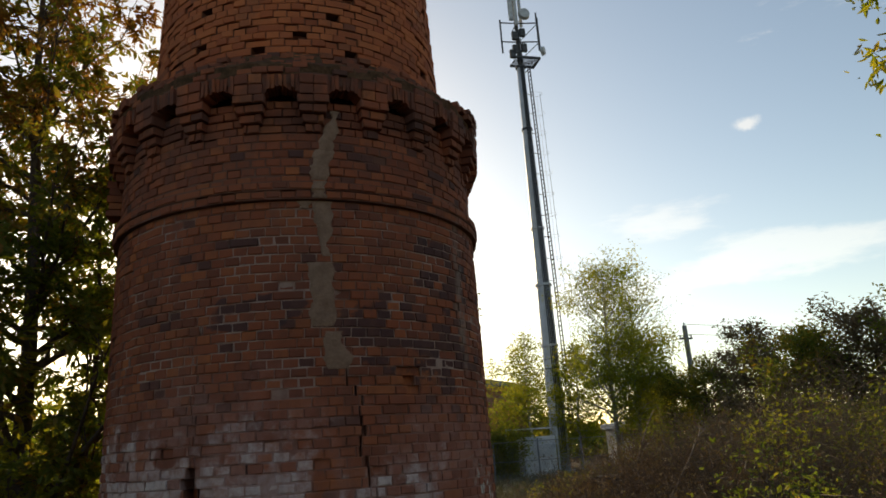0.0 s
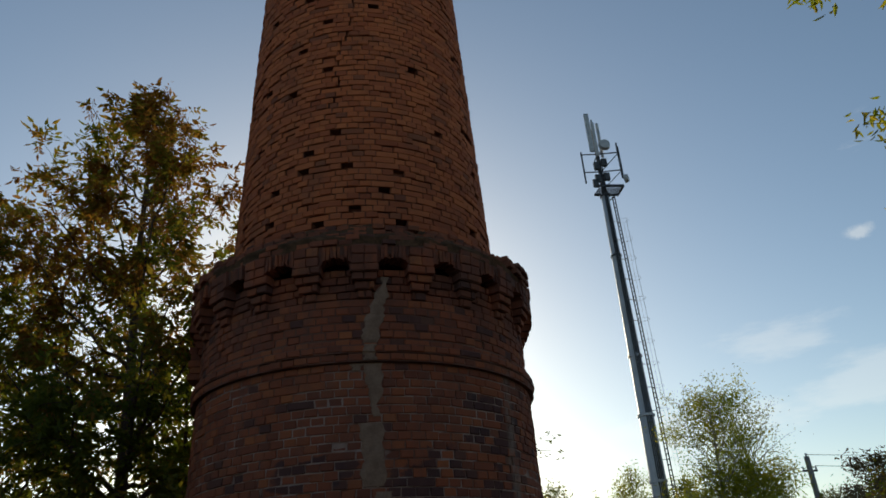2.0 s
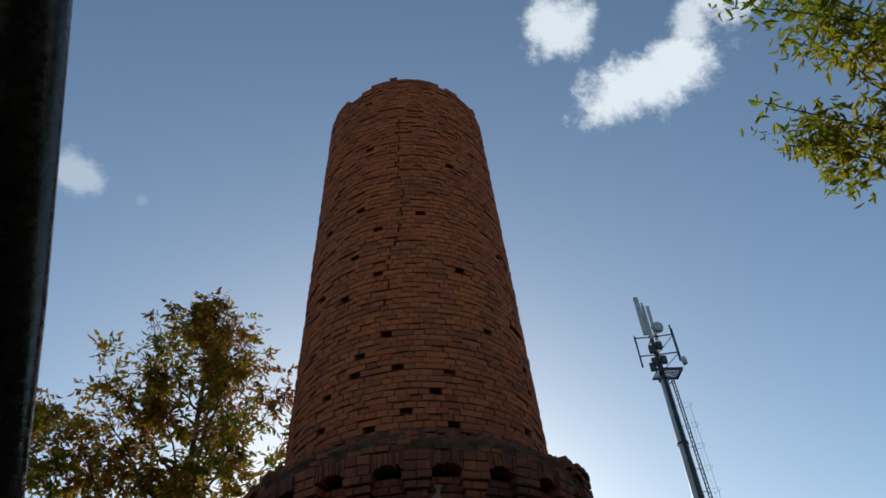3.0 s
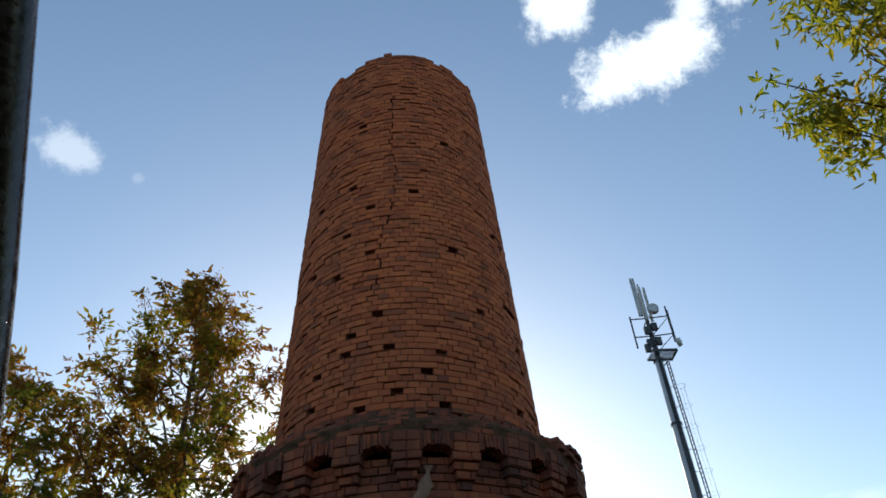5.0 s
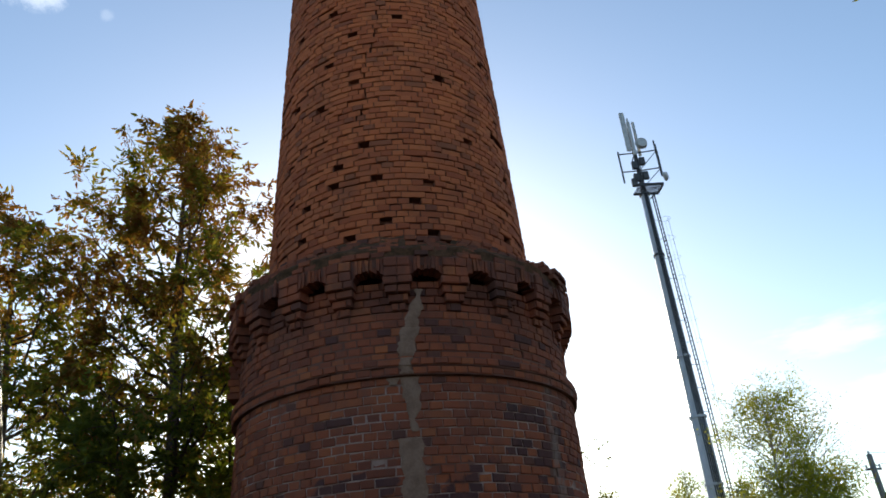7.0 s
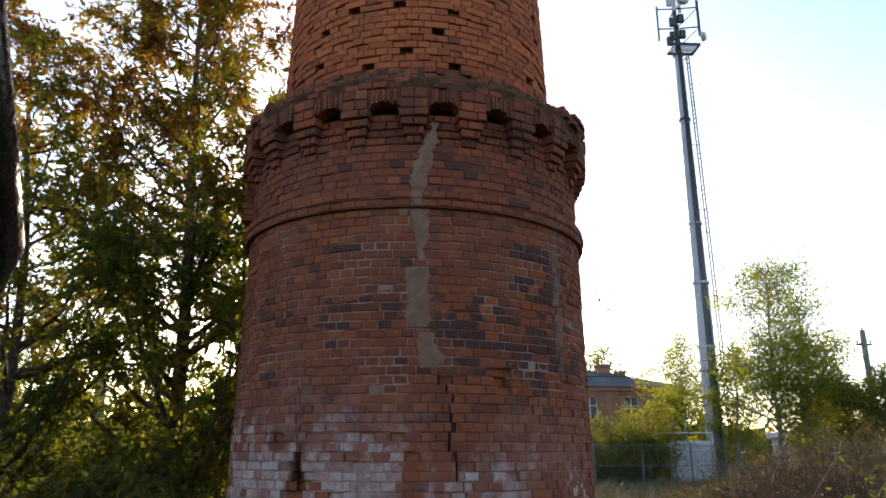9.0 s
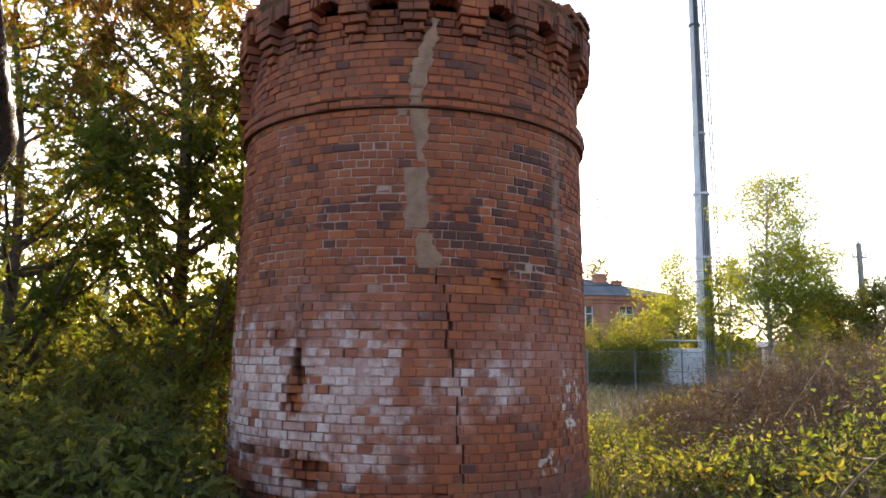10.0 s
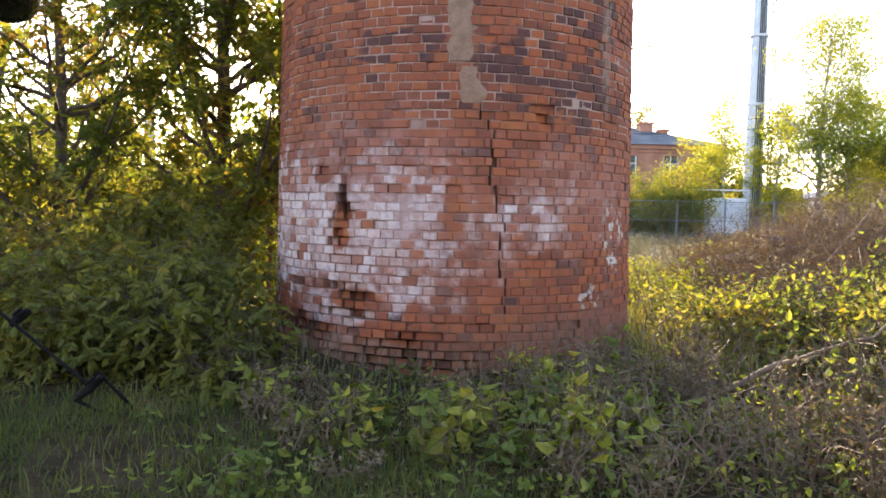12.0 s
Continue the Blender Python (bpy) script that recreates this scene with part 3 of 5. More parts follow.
def maple(label, base, height, radius, n_limbs, n_sprays, mat, seed, trunk_r=0.1, lean=(0, 0), low=0.16, seeds=0, fork=0.4, leaf=0.105):
    """A broadleaf tree: limbs that leave the trunk low and climb outwards, twigs along them, compound leaves and hanging bunches of dry seeds.
    radius: crown radius at even shares of the height, from the ground to the top."""
    rnd = random.Random(seed)
    th = thing("maple_tree", label, "tree", (base[0], base[1], ground_z(*base)), "trees by the chimney")
    top = Vector((lean[0], lean[1], height))
    trunk = bent(rnd, (0, 0, -0.15), top * 0.97, 10, 0.018)
    wood = Shape()
    wood.tube(trunk, [trunk_r * (1 - 0.93 * i / 10) + 0.005 for i in range(11)], 9)
    part("trunk", wood, M_BARK, th, smooth=True)

    def axis(f):
        q = min(9.999, max(0, f) * 10)
        return trunk[int(q)].lerp(trunk[int(q) + 1], q - int(q))

    def reach(f):
        q = min(len(radius) - 1.001, max(0, f) * (len(radius) - 1))
        return radius[int(q)] + (radius[int(q) + 1] - radius[int(q)]) * (q - int(q))

    limbs, tips, ways = Shape(), [], []
    for k in range(n_limbs):
        f = low + (0.99 - low) * ((k + rnd.random()) / n_limbs) ** 0.85
        R = reach(f) * rnd.uniform(0.6, 1.1)
        a = k * 2.4 + rnd.uniform(-0.6, 0.6)
        end = axis(f) + Vector((math.cos(a) * R, math.sin(a) * R, 0))
        f0 = max(0.1, f - fork * R / height * rnd.uniform(1.6, 2.8) - 0.02)
        p0 = axis(f0)
        path = [p0.lerp(end, q / 8) + Vector((0, 0, -0.16 * R * math.sin(math.pi * q / 8))) + Vector((rnd.gauss(0, 0.03), rnd.gauss(0, 0.03), rnd.gauss(0, 0.03))) * (0 < q < 8) for q in range(9)]
        r0 = trunk_r * (1 - f0) * 0.42 + 0.006
        limbs.tube(path, [r0 * (1 - 0.9 * q / 8) + 0.0025 for q in range(9)], 5, cap=False)
        go = (end - p0).normalized()
        for m in range(max(5, int((end - p0).length * 6.5))):
            q = (rnd.uniform(0.22, 1.0) ** 0.8) * 7.99
            s0 = path[int(q)].lerp(path[int(q) + 1], q - int(q))
            dv = (go * 0.7 + Vector((rnd.gauss(0, 0.8), rnd.gauss(0, 0.8), rnd.gauss(0.1, 0.6)))).normalized() * rnd.uniform(0.2, 0.62) * min(1.0, 0.45 + R * 0.4)
            tw = bent(rnd, s0, s0 + dv, 3, 0.08)
            limbs.tube(tw, [0.006, 0.005, 0.0035, 0.002], 4, cap=False)
            for u in (tw[1], tw[2], tw[3], tw[3]):
                tips.append(u)
                ways.append(dv.normalized())
        tips.append(end)
        ways.append(go)
    for m in range(8):
        tips.append(trunk[-1] + Vector((rnd.gauss(0, 0.1), rnd.gauss(0, 0.1), rnd.uniform(-0.4, 0.1))))
        ways.append(Vector((rnd.gauss(0, 1), rnd.gauss(0, 1), 0.6)).normalized())
    part("branchwork", limbs, M_BARK, th, smooth=True, kind="stuff")
    g = np.random.default_rng(seed)
    t, w_ = np.array([tuple(p) for p in tips]), np.array([tuple(p) for p in ways])
    wgt = g.gamma(0.55, 1.0, len(t)) + 0.04
    pick = g.choice(len(t), n_sprays, p=wgt / wgt.sum())
    part("crown", sprays(t[pick] + g.normal(size=(n_sprays, 3)) * 0.05, w_[pick], 0.2, leaf, seed), mat, th)
    if seeds:
        high = t[:, 2] / height
        odds = np.clip(high - 0.3, 0, 1) * (g.random(len(t)) < 0.25)
        at = g.choice(len(t), seeds, p=odds / odds.sum())
        pts = t[at] + g.normal(size=(seeds, 3)) * (0.045, 0.045, 0.07) - (0, 0, 0.10)
        part("seed_cluster", leaves(pts, 0.05, 1.6, 0.32, seed=seed + 1), M_SEED, th, "hanging rust-brown dry seeds", kind="stuff")
    return th


def egg(r, low=0.25, peak=0.5):
    return lambda f: r * max(0.12, math.sin(math.pi * min(1, max(0, (f - low * 0.4) / (1 - low * 0.4))) ** (0.75 if peak < 0.5 else 1.0)))


def build_left_wood():
    maple("tall maple beside the chimney with green leaves and rust-brown seeds", (-2.9, 1.45), 9.4, (0.3, 0.9, 1.6, 2.1, 2.15, 1.95, 1.7, 1.35, 0.9, 0.2), 60, 5000, M_AUTUMN, 21, 0.105, (-0.2, 0.2), 0.25, 10000)
    maple("slender maple with yellowing leaves behind the bushes", (-4.85, 1.3), 7.6, (0.3, 0.8, 1.6, 2.2, 2.2, 1.8, 1.2, 0.2), 48, 3600, M_AUTUMN, 22, 0.085, (-0.4, 0.1), 0.27, 5500)
    maple("thin young maple stem close to the taller one", (-2.45, 1.9), 5.4, (0.2, 0.6, 1.0, 1.1, 0.8, 0.1), 20, 1000, M_YELLOW, 23, 0.055, (0.1, 0.2), 0.3)
    maple("maple with thinning yellow leaves in the wood", (-7.8, 4.4), 6.6, (0.3, 0.9, 2.0, 2.5, 1.9, 0.2), 30, 1300, M_AUTUMN, 24, 0.1, (0.3, 0.2), 0.28, 2500)
    for k, (x, y, sx, sy, h, mat, n) in enumerate((
            (-2.4, -0.9, 0.75, 0.7, 1.15, M_LEAF, 4600), (-2.25, -1.65, 0.72, 0.62, 0.85, M_LEAF, 3600), (-2.95, -1.55, 0.8, 0.7, 1.0, M_LEAF, 3600), (-1.8, -2.05, 0.34, 0.34, 0.45, M_LEAF, 900),
            (-3.7, -1.3, 0.8, 0.7, 1.0, M_LEAF, 3600), (-3.2, 0.0, 0.9, 0.8, 1.6, M_LEAF, 5500), (-4.4, -0.3, 1.0, 0.9, 1.55, M_LEAF, 5500), (-5.4, -0.8, 0.9, 0.8, 1.2, M_LEAF, 4000),
            (-4.0, 1.4, 1.2, 0.8, 2.5, M_LEAF, 6500), (-5.6, 0.9, 1.2, 0.9, 2.5, M_LEAF, 6500), (-2.6, 3.0, 1.0, 0.9, 2.6, M_GOLD, 5000), (-2.9, 0.9, 0.8, 0.6, 2.1, M_YELLOW, 4500),
            (-7.4, 2.2, 1.4, 1.0, 3.0, M_YELLOW, 6000), (-5.2, 3.6, 1.4, 1.0, 3.2, M_YELLOW, 6500), (-3.6, 4.4, 1.4, 1.0, 3.3, M_YELLOW, 6500), (-6.6, -0.4, 1.0, 0.8, 1.6, M_YELLOW, 4500))):
        green = mat in (M_LEAF, M_HERB)
        bush("leafy_bush", "dense dark green bush growing against the chimney foot" if green else "sunlit yellow-green bush under the maples",
             (x, y), (sx, sy, h), 40, n, 0.11 if n < 3000 else 0.092, mat, M_BARK, 40 + k, "bushes under the maples", 0.45, compound=True)


def build_overhang():
    """Branches of a tree that stands beside the path."""
    rnd = random.Random(5)
    th = thing("willow_leaved_tree", "tree beside the path with overhanging branches of narrow yellow-green leaves", "tree", (7.6, -4.6, 0))
    wood = Shape()
    tr = bent(rnd, (0, 0, -0.2), (-0.5, 0.5, 10.5), 8, 0.02)
    wood.tube(tr, [0.19 - 0.018 * i for i in range(9)], 10)
    part("trunk", wood, M_BARK, th, smooth=True)
    limbs, tips = Shape(), []
    # ends given as bearing, elevation and distance from the path's end
    for az_, el_, dist, zf in ((41, 46, 6.2, 4.0), (41.0, 42.5, 6.4, 3.2), (44.8, 40.5, 6.4, 2.9), (47, 51, 6.0, 4.6), (49, 44, 6.4, 3.8), (45.0, 28, 7.2, 3.0), (44.6, 22.5, 7.2, 2.6),
                               (45.0, 17.5, 7.4, 2.2), (52, 33, 6.6, 3.0), (45.5, 49, 6.6, 4.4), (50, 57, 5.8, 5.0), (56, 45, 6.0, 4.0), (60, 30, 6.4, 2.8), (47, 55, 6.6, 5.2), (51, 50, 6.4, 4.8), (53, 40, 6.2, 3.6), (46, 41, 6.8, 3.4)):
        a, e = radians(az_), radians(el_)
        end = Vector((math.sin(a) * math.cos(e), math.cos(a) * math.cos(e), math.sin(e))) * dist + Vector((-0.1, -7.7, 1.75)) - Vector((7.6, -4.6, 0))
        p0 = tr[min(7, int(zf / 10.5 * 8))]
        path = bent(rnd, p0, end, 8, 0.05)
        limbs.tube(path, [0.035 * (1 - q / 8.3) + 0.003 for q in range(9)], 5, cap=False)
        for m in range(12):
            q = rnd.uniform(0.5, 1.0) * 7.99
            s0 = path[int(q)].lerp(path[int(q) + 1], q - int(q))
            dv = (end - p0).normalized() * 0.18 + Vector((rnd.gauss(0, 0.2), rnd.gauss(0, 0.2), rnd.gauss(-0.02, 0.16)))
            tw = bent(rnd, s0, s0 + dv, 3, 0.06)
            limbs.tube(tw, [0.005, 0.004, 0.003, 0.0015], 4, cap=False)
            tips.extend(tw[1:])
        tips.extend(path[5:])
    part("branchwork", limbs, M_BARK, th, smooth=True, kind="stuff")
    g = np.random.default_rng(3)
    t = np.array([tuple(p) for p in tips])
    pts = t[g.integers(0, len(t), 9000)] + g.normal(size=(9000, 3)) * 0.06
    part("crown", leaves(pts, 0.105, 0.75, 0.30, seed=4), M_YELLOW, th, "narrow hanging leaves")


def build_right_thicket():
    """Dry weeds and brambles on the sunny side, rising away from the chimney."""
    rnd = random.Random(8)
    spots = []
    for k in range(46):
        for _ in range(60):
            x, y = rnd.uniform(2.6, 16), rnd.uniform(-2.2, 15)
            b = math.degrees(math.atan2(x, y + 7.6))
            if b < 20.5 + max(0, 5 - y) * 0.5 or b > 50:
                continue
            if math.hypot(x, y) < 2.7 or any((x - p) ** 2 + (y - q) ** 2 < 1.1 for p, q in spots) or ((x - 4.9) / 1.5) ** 2 + ((y - 3.0) / 1.9) ** 2 < 1:
                continue
            break
        else:
            continue
        spots.append((x, y))
        d = math.hypot(x, y + 7.6)
        b = math.degrees(math.atan2(x, y + 7.6))
        # tops follow the slope of the thicket: low by the chimney, tall further to the side
        h = 1.5 + d * math.tan(radians(-3.6 + (b - 18) * 0.50)) * 0.95
        h = min(3.4, max(0.45, h - 0.15)) * rnd.uniform(0.75, 1.05)
        mat = rnd.choice((M_DRY, M_DRY, M_RUST, M_RUST, M_WEED, M_LEAF if d > 9 else M_WEED))
        mat = M_DRY if mat is M_RUST and d > 14 else mat
        bush("bramble_bush", "tangle of dry brown weeds with some yellow leaves" if mat in (M_DRY, M_RUST) else "bush with bright yellow-green autumn leaves",
             (x, y), (0.95, 0.95, h), 48 if mat in (M_DRY, M_RUST) else 34, 2100 if mat in (M_DRY, M_RUST) else 1250, 0.05 if mat in (M_DRY, M_RUST) else 0.08, mat, M_TWIG, 100 + k, "thicket beside the chimney", 0.2, clump=0.085, width=0.26 if mat in (M_DRY, M_RUST) else 0.55)


    for k, (x, y, s, h) in enumerate(((2.5, 0.6, 0.5, 0.55), (2.9, 1.6, 0.6, 0.6), (2.6, 3.0, 0.6, 0.55), (3.3, 0.3, 0.55, 0.7), (3.5, 2.4, 0.6, 0.7), (2.4, -0.6, 0.4, 0.5), (3.1, 4.4, 0.7, 0.6), (3.0, -0.9, 0.45, 0.6))):
        bush("nettle_clump", "sunlit clump of yellow-green weeds beside the chimney", (x, y), (s, s, h), 40, 900, 0.075, M_WEED, M_TWIG, 800 + k, "sunlit weeds", 0.1, clump=0.06, category="plant")
    for k, (x, y, s, h) in enumerate(((2.7, -0.4, 0.55, 0.75), (3.4, -0.7, 0.65, 0.95), (4.2, -1.0, 0.7, 1.15), (4.9, -0.4, 0.8, 1.35), (3.6, -1.7, 0.55, 0.75), (4.4, -2.1, 0.6, 1.0))):
        bush("bramble_bush", "leafy yellow-green bramble with dark stems at the thicket's edge", (x, y), (s, s, h), 60, 1500, 0.075, M_HERB if k % 2 else M_WEED, M_BARK, 860 + k, "thicket beside the chimney", 0.3, clump=0.07, width=0.5)
    for k, (x, y, s, h) in enumerate(((4.1, 3.4, 0.9, 1.05), (5.2, 4.2, 1.0, 1.3), (4.7, 2.4, 0.9, 1.15), (6.3, 5.0, 1.0, 1.6), (3.7, 1.9, 0.7, 0.8), (5.6, 2.8, 0.9, 1.45), (4.3, 1.0, 0.8, 0.85), (6.4, 3.4, 0.9, 1.7))):
        bush("brush_heap", "heap of dead rust-brown brush beside the yard", (x, y), (s, s, h), 150, 3400, 0.055, M_RUST, M_TWIG, 840 + k, "heaps of dead brush", 0.3, clump=0.09, category="brush", width=0.2)


def build_far_trees():
    tree("birch_tree", "birch with thin golden crown near the mast", (18.6, 29.5), 11.2, lambda f: 2.7 * min(1, f / 0.25) * (1 - 0.7 * max(0, (f - 0.65) / 0.35) ** 2), 70, 12500, 0.16, M_GOLD, M_BIRCH, 61, 0.15, "birches near the mast", (0.3, 0), 0.5, 0.3, 0.2, rise=0.7)
    tree("birch_tree", "half-bare birch with dark twigs near the mast", (21.0, 31.5), 10.2, lambda f: 2.4 * min(1, f / 0.3) * (1 - 0.6 * max(0, (f - 0.7) / 0.3) ** 2), 60, 3600, 0.14, M_YELLOW, M_BARK, 62, 0.13, "birches near the mast", (0.5, 0), 0.3, 0.4, 0.2, rise=0.9)
    tree("birch_tree", "dense low birch crown in yellow-green leaf", (19.6, 28.6), 7.6, egg(2.4, 0.2), 44, 12000, 0.17, M_GOLD, M_BIRCH, 63, 0.12, "birches near the mast", (0, 0), 0.5, 0.35, 0.12)
    tree("birch_tree", "slim white-stemmed birch behind the mast", (17.6, 39.5), 9.2, egg(2.4, 0.3), 44, 8000, 0.17, M_GOLD, M_BIRCH, 64, 0.12, "birches near the mast", (0, 0), 0.6, 0.32, 0.35)
    tree("birch_tree", "leafy birch close behind the mast with yellowing leaves", (18.1, 33.2), 7.4, egg(2.3, 0.2), 32, 9000, 0.18, M_GOLD, M_BIRCH, 68, 0.12, "birches near the mast", (0.2, 0), 0.5, 0.3, 0.1)
    tree("spruce_tree", "dark evergreen tree behind the fence", (19.2, 44), 6.2, lambda f: 2.6 * (1 - f) + 0.4, 30, 4200, 0.22, M_LEAF, M_BARK, 65, 0.14, "", (0, 0), 0.5, 0.3, 0.08)
    tree("spruce_tree", "dark evergreen tree behind the birches", (27.5, 40.5), 7.6, lambda f: 2.6 * (1 - f) + 0.6, 30, 4200, 0.24, M_LEAF, M_BARK, 66, 0.14, "", (0, 0), 0.5, 0.3, 0.08)
    tree("lime_tree", "distant leafy tree behind the house", (18.5, 64), 11.8, egg(3.6, 0.2), 30, 3000, 0.35, M_LEAF, M_BARK, 67, 0.2, "", (0, 0), 0.4, 0.55, 0.2)
    for k, (b, d, h, r) in enumerate(((37, 34, 6.0, 3.0), (33.5, 40, 5.4, 3.0), (40.5, 30, 5.2, 3.0), (44.5, 30, 5.7, 3.2), (49, 28, 5.6, 3.2), (31, 48, 5.4, 2.6), (54, 26, 6, 3), (29.2, 56, 5.0, 2.6))):
        a = radians(b)
        tree("hedge_tree", "low broad tree turning brown at the edge of the yard", (math.sin(a) * d, math.cos(a) * d - 7.5), h, egg(r, 0.05), 34, 12000, 0.17,
             (M_DRY, M_LEAF, M_AUTUMN)[k % 3], M_BARK, 70 + k, 0.14, "trees at the edge of the yard", (0, 0), 0.4, 0.24, 0.06)
    for k, (x, y, s, h) in enumerate(((11.2, 29.8, 2.0, 3.6), (12.2, 30.6, 1.7, 4.7), (9.4, 31.5, 2.2, 3.4), (15.2, 33.0, 1.4, 2.2), (8.0, 34, 2.6, 3.4))):
        bush("elder_bush", "rounded light green bush in front of the brick house", (x, y), (s, s, h), 46, 8000, 0.15, M_LEAF if k in (0, 2, 4) else M_YELLOW, M_BARK, 90 + k, "bushes by the fence", 0.3, clump=0.25)
    for k, (x, y, s, h) in enumerate(((-9, 9, 2.6, 5.4), (-6, 10, 2.6, 5.0), (-12, 6, 2.8, 5.4), (-3.2, 11, 2.2, 3.8), (-13, 13, 3.2, 6.2), (-9.5, 3.5, 1.8, 3.6), (-4.6, 7.5, 2.2, 4.0), (-16, 9, 3.2, 6.2), (-8.6, 6.2, 2.0, 4.4))):
        bush("wild_bush", "large leafy bush at the back of the wood", (x, y), (s, s, h * 0.66), 80, 11000, 0.14, M_LEAF if k % 3 else M_YELLOW, M_BARK, 300 + k, "bushes at the back", 0.3, clump=0.25)


def build_hidden_tree():
    """A young tree behind the chimney; one twig of it reaches past the wall."""
    rnd = random.Random(12)
    th = thing("young_tree", "young tree behind the chimney with one thin leafy twig", "tree", (1.3, 5.2, 0))
    sh = Shape()
    sh.tube(bent(rnd, (0, 0, -0.1), (0.1, 0, 4.8), 6, 0.02), [0.045 - 0.006 * q for q in range(7)], 7)
    part("trunk", sh, M_BARK, th, smooth=True)
    tw, tips = Shape(), []
    for a, b in (((0.05, 0, 3.7), (2.05, -0.1, 4.42)), ((1.2, -0.05, 4.1), (2.2, 0.1, 4.15)), ((0.08, 0, 4.2), (0.9, 0.3, 5.0))):
        path = bent(rnd, a, b, 6, 0.05)
        tw.tube(path, [0.012 - 0.0017 * q for q in range(7)], 5, cap=False)
        tips += path[3:]
    part("branchwork", tw, M_BARK, th, kind="stuff")
    g = np.random.default_rng(12)
    t = np.array([tuple(p) for p in tips])
    pts = t[g.integers(0, len(t), 90)] + g.normal(size=(90, 3)) * 0.07
    part("crown", leaves(pts, 0.10, 0.5, 0.4, seed=13), M_AUTUMN, th)


def build_log(label, a, b, r, seed):
    """A rough sawn log with its two pale ends."""
    rnd = random.Random(seed)
    th = thing("fallen_log", label, "log", a, "logs in the brush")
    d = Vector(b) - Vector(a)
    sh = Shape()
    path = [d * (q / 7) for q in range(8)]
    sh.tube(path, [r * rnd.uniform(0.92, 1.08) for _ in path], 12, cap=False)
    part("stem", sh, M_BARK, th, smooth=True)
    for p, q in ((d * -0.004, d * 0.004), (d * 0.996, d * 1.004)):
        e = Shape()
        e.tube([p, q], [r * 0.94, r * 0.94], 12)
        part("cut_end", e, M_TWIG, th, "sawn end")


build_log("short brown log lying on the dead brush", (3.75, 3.2, 0.62), (4.6, 3.6, 0.72), 0.16, 1)
build_log("dark log half buried in the brush", (4.9, 4.0, 0.95), (5.9, 4.3, 1.0), 0.15, 2)
build_left_wood()
build_hidden_tree()
build_overhang()
build_right_thicket()
build_far_trees()


# ---------------------------------------------------------------- low growth
def scatter(n, seed, x0, x1, y0, y1, keep):
    g = random.Random(seed)
    out = []
    while len(out) < n:
        x, y = g.uniform(x0, x1), g.uniform(y0, y1)
        if math.hypot(x, y) > 1.82 and keep(x, y, g):
            out.append((x, y, ground_z(x, y)))
    return out


def build_low_growth():
    near = scatter(11000, 1, -5, 5.5, -5.2, 1.5, lambda x, y, g: noise.noise(Vector((x * 1.1, y * 1.1, 1))) + 0.5 > g.random())
    tagged(part("grass", blades(near, 0.13, 0.8, 0.0045, 2), M_GRASS), "short dull green grass among fallen leaves", "grass", kind="stuff")
    tall = scatter(9000, 3, 1.6, 16, 0, 34, lambda x, y, g: abs(math.degrees(math.atan2(x, y + 7.6)) - 19) < 9)
    tagged(part("tall_grass", blades(tall, 0.5, 1.2, 0.010, 4), M_STRAW), "tall bleached grass across the yard", "grass", kind="stuff")
    foot = scatter(520, 5, -2.8, 3.2, -2.7, 0.5, lambda x, y, g: math.hypot(x, y) < 2.5)
    tagged(part("dry_stalks", blades(foot, 0.42, 0.7, 0.004, 6), M_STRAW), "thin dry stalks at the chimney foot", "grass", kind="stuff")
    lit = [(x, y, z + 0.012) for x, y, z in scatter(17000, 7, -5, 5, -5.6, 1.0, lambda x, y, g: g.random() < 0.75 + 0.25 * (x + y * 0.5))]
    tagged(part("fallen_leaves", leaves(lit, 0.05, 0.0, 0.6, 0.3, 8), M_LITTER), "brown fallen leaves on the soil", "leaves", kind="stuff")
    herb = [(x, y, z + random.Random(int(x * 9999)).uniform(0.02, 0.22)) for x, y, z in
            scatter(3600, 9, -3.2, 4.5, -4.4, -1.0, lambda x, y, g: noise.noise(Vector((x * 1.3, y * 1.3, 6))) + 0.25 + 0.16 * x > g.random())]
    tagged(part("ground_cover", leaves(herb, 0.06, -0.1, 0.5, 0.7, 10), M_HERB), "low leafy ground cover", "plants", kind="stuff")


def build_more_growth():
    lawn = scatter(15000, 21, -5, 0.6, -5.4, -2.2, lambda x, y, g: noise.noise(Vector((x * 0.8, y * 0.8, 4))) * 1.2 + 0.5 - 0.18 * x - 0.22 * (y + 3.6) > g.random())
    tagged(part("lawn_grass", blades(lawn, 0.09, 1.3, 0.0032, 22), M_TURF), "fine dark green grass in the shade", "grass", kind="stuff")
    sunny = scatter(6500, 23, 1.7, 6.5, -1.6, 7, lambda x, y, g: math.degrees(math.atan2(x, y + 7.6)) < 32 and noise.noise(Vector((x, y, 2))) + 0.7 > g.random())
    tagged(part("sunny_grass", blades(sunny, 0.36, 1.5, 0.005, 24), M_WEED), "bright yellow-green grass beside the chimney", "grass", kind="stuff")
    far = []
    g = random.Random(41)
    for k in range(26000):
        b = radians(g.uniform(-75, 80))
        d = g.uniform(85, 125)
        top = 4.2 + 2.2 * noise.noise(Vector((b * 9, 0, 0))) + 1.2 * noise.noise(Vector((b * 40, 3, 0)))
        far.append((math.sin(b) * d, math.cos(b) * d - 7.5, g.random() ** 0.7 * top))
    tagged(part("far_woods", leaves(far, 1.1, 0.2, 0.7, 1.0, 42), M_LEAF), "distant belt of trees along the horizon", "trees", kind="stuff")


build_low_growth()
build_more_growth()


